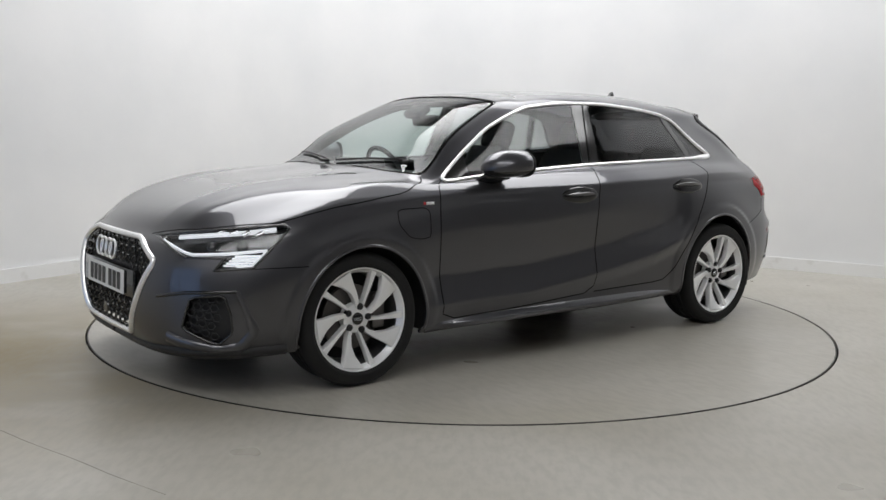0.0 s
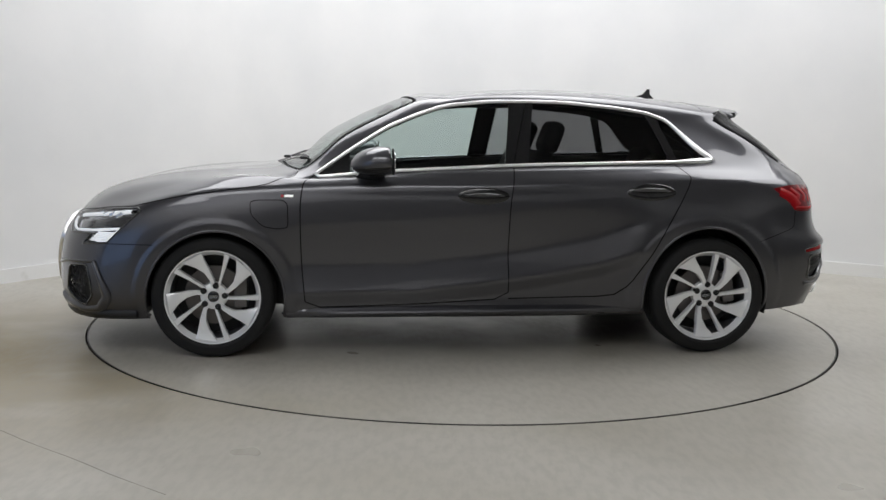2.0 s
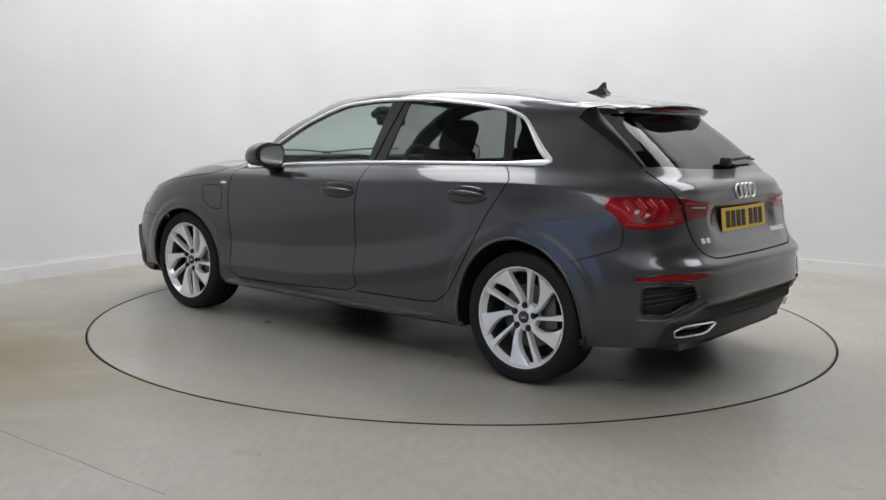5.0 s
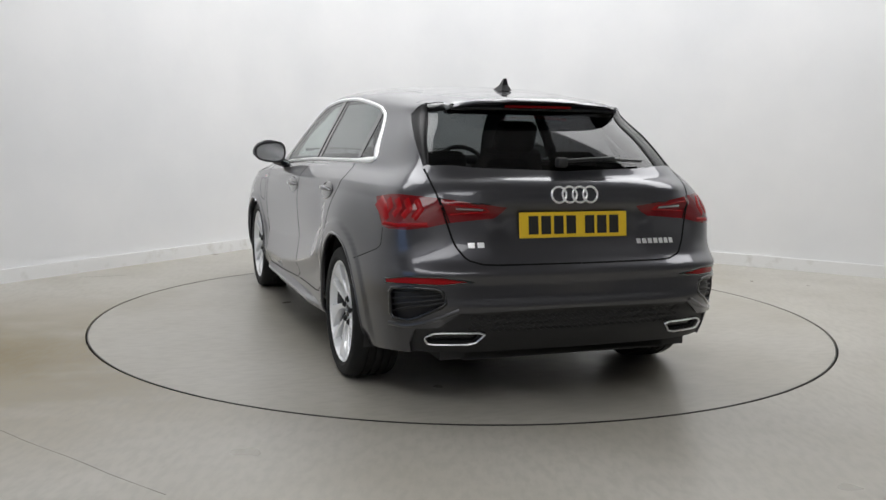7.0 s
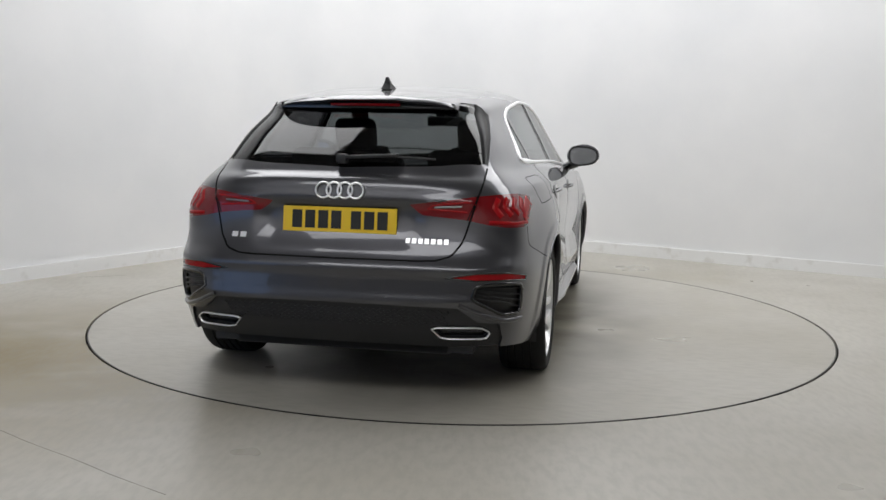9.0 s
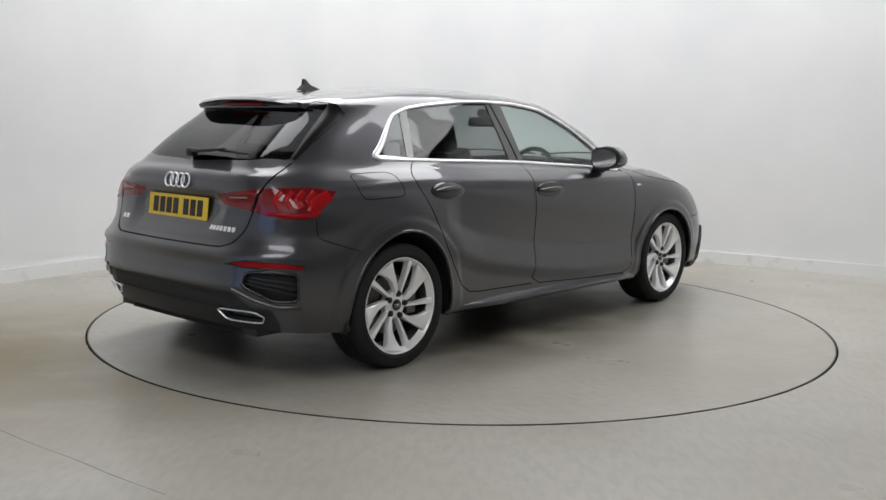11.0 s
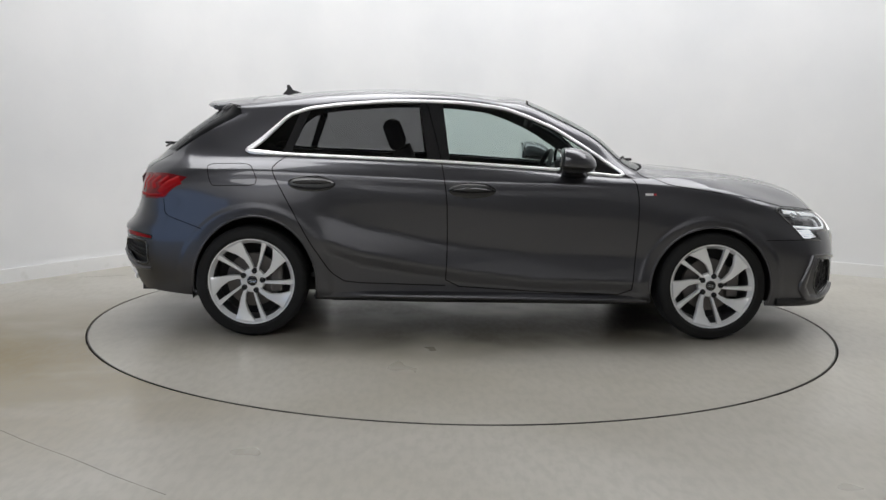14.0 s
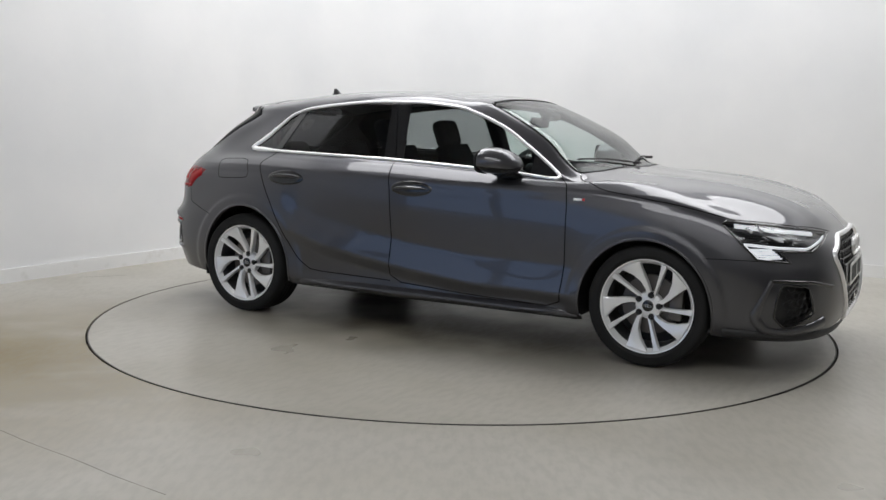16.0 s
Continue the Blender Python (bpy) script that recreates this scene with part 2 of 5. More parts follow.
def floor_material(name, table):
    m = mat(name, FLOOR_A, 0.32, coat=0.0, spec=0.5)
    nt = m.node_tree
    b = nt.nodes["Principled BSDF"]
    tc = nt.nodes.new("ShaderNodeTexCoord")

    def field(scale, detail, lo, hi, stretch=(1, 1, 1), shift=(0, 0, 0)):
        mp, nz, rp = nt.nodes.new("ShaderNodeMapping"), nt.nodes.new("ShaderNodeTexNoise"), nt.nodes.new("ShaderNodeMapRange")
        mp.inputs["Scale"].default_value, mp.inputs["Location"].default_value = stretch, shift
        nz.inputs["Scale"].default_value, nz.inputs["Detail"].default_value = scale, detail
        rp.interpolation_type = "SMOOTHSTEP"
        rp.inputs["From Min"].default_value, rp.inputs["From Max"].default_value = lo, hi
        nt.links.new(tc.outputs["Object"], mp.inputs[0])
        nt.links.new(mp.outputs[0], nz.inputs["Vector"])
        nt.links.new(nz.outputs["Fac"], rp.inputs[0])
        return rp.outputs[0]

    def blend(fac, a, c):
        mx = nt.nodes.new("ShaderNodeMix")
        mx.data_type = "RGBA"
        nt.links.new(fac, mx.inputs[0])
        for sock, val in ((mx.inputs[6], a), (mx.inputs[7], c)):
            if isinstance(val, tuple):
                sock.default_value = (*val, 1)
            else:
                nt.links.new(val, sock)
        return mx.outputs[2]

    col = blend(field(0.7, 2, 0.25, 0.75), FLOOR_A, FLOOR_B)
    col = blend(field(0.45, 3, 0.40, 0.90, (1, 1.6, 1), (3.1, 0.4, 0)), col, (0.30, 0.275, 0.21))
    if table:      # old wet marks where cars stand, deepened to paint shade under the car
        sp, wet_shade = nt.nodes.new("ShaderNodeMapping"), nt.nodes.new("ShaderNodeTexGradient")
        wet_shade.gradient_type = "SPHERICAL"
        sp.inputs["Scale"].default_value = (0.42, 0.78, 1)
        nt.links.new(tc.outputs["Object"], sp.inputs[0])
        nt.links.new(sp.outputs[0], wet_shade.inputs[0])
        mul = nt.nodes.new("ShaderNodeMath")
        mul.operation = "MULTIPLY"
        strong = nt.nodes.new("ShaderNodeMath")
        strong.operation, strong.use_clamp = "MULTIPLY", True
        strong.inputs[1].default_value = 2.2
        nt.links.new(wet_shade.outputs[1], strong.inputs[0])
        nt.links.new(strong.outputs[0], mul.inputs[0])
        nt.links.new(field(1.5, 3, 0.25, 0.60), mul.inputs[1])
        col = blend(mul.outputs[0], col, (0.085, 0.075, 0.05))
    else:          # a brown stain on the floor beside the table
        sp, stain = nt.nodes.new("ShaderNodeMapping"), nt.nodes.new("ShaderNodeTexGradient")
        stain.gradient_type = "SPHERICAL"
        sp.inputs["Location"].default_value, sp.inputs["Scale"].default_value = (1.20, 0.66, 0), (0.50, 0.5, 1)
        nt.links.new(tc.outputs["Object"], sp.inputs[0])
        nt.links.new(sp.outputs[0], stain.inputs[0])
        mul = nt.nodes.new("ShaderNodeMath")
        mul.operation = "MULTIPLY"
        nt.links.new(stain.outputs[1], mul.inputs[0])
        nt.links.new(field(1.1, 3, 0.24, 0.52, (1, 1.5, 1)), mul.inputs[1])
        col = blend(mul.outputs[0], col, (0.20, 0.15, 0.055))
    grain = nt.nodes.new("ShaderNodeMath")
    grain.operation = "MULTIPLY"
    grain.inputs[1].default_value = 0.30
    nt.links.new(field(30, 4, 0.35, 0.70, (1, 0.35, 1)), grain.inputs[0])
    col = blend(grain.outputs[0], col, (0.24, 0.228, 0.195))
    # scattered dark specks of dirt
    vo, near_speck, patchy = nt.nodes.new("ShaderNodeTexVoronoi"), nt.nodes.new("ShaderNodeMapRange"), nt.nodes.new("ShaderNodeMath")
    vo.inputs["Scale"].default_value = 12.0
    near_speck.inputs["From Min"].default_value, near_speck.inputs["From Max"].default_value = 0.035, 0.055
    near_speck.inputs["To Min"].default_value, near_speck.inputs["To Max"].default_value = 0.12, 0.0
    patchy.operation = "MULTIPLY"
    nt.links.new(tc.outputs["Object"], vo.inputs["Vector"])
    nt.links.new(vo.outputs["Distance"], near_speck.inputs[0])
    nt.links.new(near_speck.outputs[0], patchy.inputs[0])
    nt.links.new(field(2, 2, 0.45, 0.80), patchy.inputs[1])
    col = blend(patchy.outputs[0], col, (0.09, 0.08, 0.065))
    nt.links.new(col, b.inputs["Base Color"])
    mr = nt.nodes.new("ShaderNodeMapRange")
    nt.links.new(field(1.6, 3, 0.2, 0.8), mr.inputs[0])
    mr.inputs[3].default_value, mr.inputs[4].default_value = 0.26, 0.38
    nt.links.new(mr.outputs[0], b.inputs["Roughness"])
    return m


room()


def floor_lines():
    """Two hairline joints scratched into the floor in front of the table."""
    line_mat = mat("floor_joint", (0.24, 0.23, 0.20), 0.7)
    for a, b in (((-2.35, -2.05), (-0.95, -3.05)), ((-0.75, -3.18), (0.1, -3.72)), ((-2.95, 1.15), (-2.62, 1.28))):
        bm = bmesh.new()
        a, b = Vector((*a, 0.0)), Vector((*b, 0.0))
        d = (b - a).normalized()
        n = Vector((-d.y, d.x, 0)) * 0.0025
        rows = []
        for k in range(13):
            p = a.lerp(b, k / 12) + n * 1.5 * math.sin(k * 1.7)
            w = 0.4 + 0.6 * abs(math.sin(k * 2.3))
            rows.append([bm.verts.new(p + n * w + Vector((0, 0, h))) for h in (0.0002,)] + [bm.verts.new(p + Vector((0, 0, 0.0012)))] + [bm.verts.new(p - n * w + Vector((0, 0, 0.0002)))])
        for r, q in zip(rows, rows[1:]):
            bm.faces.new((r[0], r[1], q[1], q[0]))
            bm.faces.new((r[1], r[2], q[2], q[1]))
        tagged(part("trim", bm, line_mat), "thin dark joint line in the floor paint", "floor joint", kind="structure")


floor_lines()


def turntable():
    bm = bmesh.new()
    lathe(bm, [(TABLE_R - 0.013, -0.06), (TABLE_R - 0.013, -0.003), (TABLE_R - 0.016, 0.0), (1.5, 0.0), (0.6, 0.0), (0.001, 0.0)], 192)
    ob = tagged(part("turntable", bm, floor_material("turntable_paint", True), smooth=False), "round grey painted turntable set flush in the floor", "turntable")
    steel = mat("dark_edge_steel", (0.05, 0.048, 0.045), 0.5, 0.6)
    noise_mix(steel, 3, (0.02, 0.02, 0.02), (0.11, 0.105, 0.095))
    bm = bmesh.new()
    lathe(bm, [(TABLE_R - 0.0135, -0.05), (TABLE_R - 0.0105, -0.05), (TABLE_R - 0.0105, 0.0012), (TABLE_R - 0.0165, 0.0012), (TABLE_R - 0.0165, -0.001)], 192)
    part("edge_strip", bm, steel, ob, "dark steel edge of the turntable", smooth=False)
    return ob


table = turntable()

# ---- lamps: two wide panels along the far walls, mirrored in the car, and an unseen fill panel added over the entrance side ----
def ceiling_lights():
    glow = mat("lit_diffuser", (0.9, 0.9, 0.9), 0.5, emit=0.9, emit_color=(1, 0.985, 0.965))
    frame_mat = mat("white_lamp_frame", (0.75, 0.75, 0.75), 0.4)
    u, v = WALL_U.normalized(), WALL_V.normalized()
    sx, z = 2.0, ROOM_H - 0.16
    for along, across, sy, way, watt in ((3.0, 1.45, 4.6, u, LIGHT_LEFT), (1.45, 5.6, 6.0, v, LIGHT_RIGHT), (8.7, 6.0, 6.0, v, FILL_NEAR)):
        turn = Matrix.Rotation(math.atan2(-way.x, way.y), 4, "Z")
        x, y, _ = CORNER - u * along + v * across
        thing = tagged(new("panel_lamp"), "wide white unseen panel under the ceiling, for wall light and added fill", "ceiling light", group="studio panel lamps")
        thing.matrix_basis = Matrix.Translation((x, y, z)) @ turn
        bm = bmesh.new()
        box(bm, (sx + 0.06, sy + 0.06, 0.05), Matrix.Translation((0, 0, 0.035)), 0.01)
        part("frame", bm, frame_mat, thing)
        bm = bmesh.new()
        box(bm, (sx, sy, 0.016), Matrix.Translation((0, 0, 0.003)), 0.003)
        part("diffuser", bm, glow, thing)
        ld = bpy.data.lights.new("panel_light", "AREA")
        ld.shape, ld.size, ld.size_y, ld.energy, ld.color = "RECTANGLE", sx, sy, watt, (0.972, 0.978, 1.0)
        new("panel_light", ld).matrix_basis = Matrix.Translation((x, y, z - 0.012)) @ turn


ceiling_lights()


# ---- the car: body surface as a loft of level lines, each from the nose's middle round the left side to the tail's middle ----
LEVELS = {
    "lip": [(2.11, 0, .17), (2.10, .32, .17), (2.03, .62, .18), (1.88, .77, .19), (1.70, .83, .20), (1.32, .84, .21), (.90, .82, .20), (.30, .82, .20),
            (-.30, .82, .20), (-.90, .82, .21), (-1.32, .83, .22), (-1.70, .81, .23), (-1.93, .73, .25), (-2.03, .55, .25), (-2.06, .3, .25), (-2.07, 0, .25)],
    "skirt": [(2.18, 0, .25), (2.175, .32, .25), (2.09, .62, .25), (1.92, .80, .26), (1.71, .865, .27), (1.32, .88, .30), (.90, .865, .24), (.30, .86, .24),
              (-.30, .86, .24), (-.90, .87, .25), (-1.32, .88, .30), (-1.71, .835, .31), (-1.95, .75, .33), (-2.07, .57, .34), (-2.11, .3, .34), (-2.12, 0, .34)],
    "bumper": [(2.21, 0, .40), (2.205, .32, .40), (2.11, .62, .40), (1.94, .81, .40), (1.72, .885, .42), (1.32, .895, .45), (.90, .872, .36), (.30, .862, .36),
               (-.30, .865, .36), (-.90, .882, .38), (-1.32, .892, .45), (-1.72, .852, .45), (-1.97, .765, .46), (-2.09, .58, .47), (-2.125, .3, .47), (-2.13, 0, .47)],
    "waist": [(2.20, 0, .55), (2.19, .32, .55), (2.10, .62, .55), (1.93, .80, .55), (1.72, .885, .57), (1.32, .895, .62), (.90, .878, .52), (.30, .868, .52),
              (-.30, .872, .52), (-.90, .888, .55), (-1.32, .892, .64), (-1.72, .85, .60), (-1.97, .76, .60), (-2.08, .57, .60), (-2.11, .3, .60), (-2.12, 0, .60)],
    "nose": [(2.17, 0, .66), (2.15, .32, .66), (2.06, .60, .66), (1.90, .775, .67), (1.70, .865, .69), (1.32, .895, .72), (.90, .882, .66), (.30, .872, .67),
             (-.30, .875, .68), (-.90, .885, .70), (-1.32, .89, .76), (-1.72, .83, .72), (-1.935, .75, .70), (-2.03, .56, .70), (-2.06, .3, .70), (-2.065, 0, .70)],
    "bonnet_edge": [(2.12, 0, .715), (2.09, .32, .72), (1.98, .58, .735), (1.83, .74, .755), (1.66, .83, .785), (1.32, .865, .83), (.90, .87, .82), (.30, .868, .83),
                    (-.30, .87, .835), (-.90, .87, .85), (-1.32, .86, .87), (-1.70, .815, .85), (-1.92, .745, .82), (-2.0, .55, .82), (-2.02, .3, .82), (-2.025, 0, .82)],
    "shoulder": [(2.02, 0, .80), (1.98, .32, .812), (1.845, .56, .832), (1.68, .70, .835), (1.55, .78, .845), (1.28, .815, .885), (.88, .84, .89), (.30, .84, .91),
                 (-.30, .842, .925), (-.90, .838, .935), (-1.32, .82, .945), (-1.66, .775, .935), (-1.88, .70, .925), (-1.985, .53, .925), (-2.01, .3, .93), (-2.015, 0, .93)],
    "bonnet": [(1.60, 0, .920), (1.56, .32, .927), (1.46, .55, .926), (1.36, .67, .922), (1.26, .73, .928), (1.08, .77, .935), (.84, .80, .925), (.30, .795, .955),
               (-.30, .795, .98), (-.90, .785, .995), (-1.30, .765, 1.0), (-1.60, .72, .995), (-1.82, .66, .99), (-1.93, .50, .985), (-1.955, .28, .99), (-1.96, 0, .99)],
    "belt": [(.99, 0, .996), (.98, .30, .994), (.95, .54, .978), (.915, .68, .964), (.885, .73, .955), (.845, .765, .943), (.80, .78, .94), (.30, .768, .98),
             (-.30, .762, 1.01), (-.90, .752, 1.03), (-1.27, .73, 1.045), (-1.54, .68, 1.05), (-1.745, .625, 1.05), (-1.865, .50, 1.04), (-1.90, .27, 1.04), (-1.905, 0, 1.04)],
    "glass_low": [(.775, 0, 1.135), (.76, .28, 1.133), (.73, .50, 1.128), (.69, .632, 1.122), (.655, .675, 1.105), (.59, .70, 1.09), (.47, .71, 1.095), (.20, .705, 1.12),
                  (-.30, .70, 1.14), (-.85, .69, 1.15), (-1.18, .665, 1.15), (-1.42, .625, 1.16), (-1.585, .595, 1.165), (-1.71, .49, 1.165), (-1.75, .27, 1.165), (-1.76, 0, 1.165)],
    "glass_high": [(.515, 0, 1.285), (.50, .27, 1.281), (.478, .47, 1.27), (.45, .565, 1.257), (.42, .605, 1.246), (.36, .628, 1.243), (.27, .637, 1.25), (.08, .635, 1.265),
                   (-.32, .63, 1.28), (-.80, .62, 1.275), (-1.08, .60, 1.265), (-1.28, .577, 1.265), (-1.44, .545, 1.265), (-1.575, .45, 1.268), (-1.61, .25, 1.27), (-1.62, 0, 1.272)],
    "cant_rail": [(.30, 0, 1.373), (.29, .26, 1.368), (.272, .45, 1.352), (.25, .535, 1.339), (.222, .563, 1.333), (.175, .58, 1.33), (.10, .588, 1.337), (-.05, .59, 1.348),
                  (-.35, .58, 1.36), (-.75, .575, 1.35), (-1.02, .56, 1.335), (-1.22, .545, 1.32), (-1.39, .522, 1.308), (-1.525, .44, 1.313), (-1.56, .24, 1.317), (-1.57, 0, 1.32)],
    "roof": [(.17, 0, 1.396), (.16, .24, 1.391), (.14, .39, 1.379), (.115, .46, 1.371), (.085, .485, 1.368), (.045, .50, 1.37), (-.02, .503, 1.377), (-.13, .50, 1.388),
             (-.38, .48, 1.40), (-.72, .475, 1.395), (-.98, .465, 1.38), (-1.17, .455, 1.36), (-1.32, .43, 1.348), (-1.45, .35, 1.343), (-1.49, .21, 1.345), (-1.50, 0, 1.347)],
    "roof_middle": [(.05, 0, 1.405), (.045, 0, 1.405), (.04, 0, 1.406), (.03, 0, 1.407), (.01, 0, 1.409), (-.02, 0, 1.412), (-.06, 0, 1.415), (-.14, 0, 1.42),
                    (-.40, 0, 1.43), (-.70, 0, 1.428), (-.95, 0, 1.412), (-1.13, 0, 1.397), (-1.26, 0, 1.383), (-1.37, 0, 1.369), (-1.41, 0, 1.363), (-1.43, 0, 1.360)],
}


def spline(ctrl, knots, at):
    """Natural cubic spline through ctrl (n, ...) at the knots, at the given places."""
    n = len(knots)
    h = np.diff(knots)
    a = np.zeros((n, n))
    a[0, 0] = a[-1, -1] = 1
    flat = ctrl.reshape(n, -1)
    rhs = np.zeros_like(flat)
    for i in range(1, n - 1):
        a[i, i - 1], a[i, i], a[i, i + 1] = h[i - 1], 2 * (h[i - 1] + h[i]), h[i]
        rhs[i] = 6 * ((flat[i + 1] - flat[i]) / h[i] - (flat[i] - flat[i - 1]) / h[i - 1])
    m2 = np.linalg.solve(a, rhs)
    k = np.clip(np.searchsorted(knots, at, "right") - 1, 0, n - 2)
    t0, t1, hh = (at - knots[k])[:, None], (knots[k + 1] - at)[:, None], h[k][:, None]
    out = (m2[k] * t1**3 + m2[k + 1] * t0**3) / (6 * hh) + (flat[k] / hh - m2[k] * hh / 6) * t1 + (flat[k + 1] / hh - m2[k + 1] * hh / 6) * t0
    return out.reshape(len(at), *ctrl.shape[1:])


def body_grid(cell=0.015):
    net = np.array(list(LEVELS.values()), float)               # levels, columns, xyz
    flip = np.array([1, -1, 1])
    net = np.concatenate([net[:, 2:0:-1] * flip, net, net[:, -2:-4:-1] * flip], 1)     # mirrored beyond both ends
    net = np.concatenate([net, net[-2:-4:-1] * flip], 0)       # and beyond the roof's middle
    du = np.linalg.norm(np.diff(net, axis=1), axis=2).mean(0) ** 0.7
    ku = np.r_[0, np.cumsum(du)]
    dv = np.linalg.norm(np.diff(net, axis=0), axis=2).mean(1) ** 0.7
    kv = np.r_[0, np.cumsum(dv)]

    def samples(knots, lengths, lo, hi):
        out = []
        for i in range(lo, hi):
            n = max(2, int(round(lengths[i] / cell)))
            out += [knots[i] + (knots[i + 1] - knots[i]) * k / n for k in range(n)]
        return np.array(out + [knots[hi]])

    lu = np.linalg.norm(np.diff(net, axis=1), axis=2).max(0)
    lv = np.percentile(np.linalg.norm(np.diff(net, axis=0), axis=2), 70, axis=1)
    su, sv = samples(ku, lu, 2, len(ku) - 3), samples(kv, lv, 0, len(LEVELS) - 1)
    g = spline(net, kv, sv)                                    # along the levels' stacking
    g = spline(np.swapaxes(g, 0, 1).copy(), ku, su)            # along the levels
    g = np.swapaxes(g, 0, 1).copy()
    g[:, 0, 1] = g[:, -1, 1] = 0
    g[-1, :, 1] = 0
    return g


BODY = body_grid()


def sculpt(g):
    """Wheel-arch flares, the shoulder line, the flared lower doors and the bonnet's two folds."""
    x, y, z = g[..., 0].copy(), g[..., 1].copy(), g[..., 2].copy()
    side = np.clip((y - 0.70) / 0.10, 0, 1) * (z < 1.0)
    for cx, cz, r in ((1.302, 0.30, 0.425), (-1.298, 0.315, 0.445)):
        d = np.hypot(x - cx, z - cz)
        k = np.clip((r - d) / 0.022, 0, 1)
        g[..., 1] += side * 0.007 * k * k * (3 - 2 * k) * np.clip((z - 0.20) / 0.10, 0, 1)
    fold = np.interp(x, [-1.02, -0.95, -0.70, -0.40, -0.10, 0.30, 0.85, 0.95], [0.60, 0.565, 0.485, 0.43, 0.385, 0.345, 0.335, 0.335])
    mid = np.clip((x + 1.0) / 0.12, 0, 1) * np.clip((0.98 - x) / 0.12, 0, 1)
    keep = np.clip((z - 0.22) / 0.08, 0, 1)
    g[..., 1] += side * mid * (np.interp(z - fold, [-0.07, 0.0, 0.15, 0.36], [-0.010, 0.018, -0.014, 0.0]) * np.where(z < fold, keep, 1.0))
    line = np.interp(x, [-1.7, -1.23, -0.15, 0.85, 1.4], [0.945, 0.945, 0.90, 0.90, 0.87])
    g[..., 1] += side * 0.010 * np.clip(1 - np.abs(z - line) / 0.05, 0, 1)
    yc = np.interp(x, [1.0, 2.05], [0.50, 0.34])
    top = np.clip((x - 0.98) / 0.25, 0, 1) * np.clip((2.08 - x) / 0.15, 0, 1) * (z > 0.72)
    g[..., 2] += top * 0.010 * np.clip(1 - np.abs(y - yc) / 0.10, 0, 1) ** 1.2
    # the tail: a ledge under the tailgate, a fold over the diffuser, a hollow for the plate
    tail = np.clip((-1.86 - x) / 0.10, 0, 1)
    g[..., 0] -= tail * (0.020 * np.clip(1 - np.abs(z - 0.605) / 0.05, 0, 1) ** 1.3 + 0.010 * np.clip(1 - np.abs(z - 0.462) / 0.04, 0, 1))
    hollow = np.clip((0.40 - y) / 0.10, 0, 1) * np.clip(1 - np.abs(z - 0.79) / 0.12, 0, 1)
    g[..., 0] += tail * 0.016 * np.clip(hollow * 1.6, 0, 1)
    g[..., 0] -= tail * 0.012 * np.clip(1 - np.abs(z - 0.885) / 0.035, 0, 1) * (y < 0.60)
    return g


BODY = sculpt(BODY)


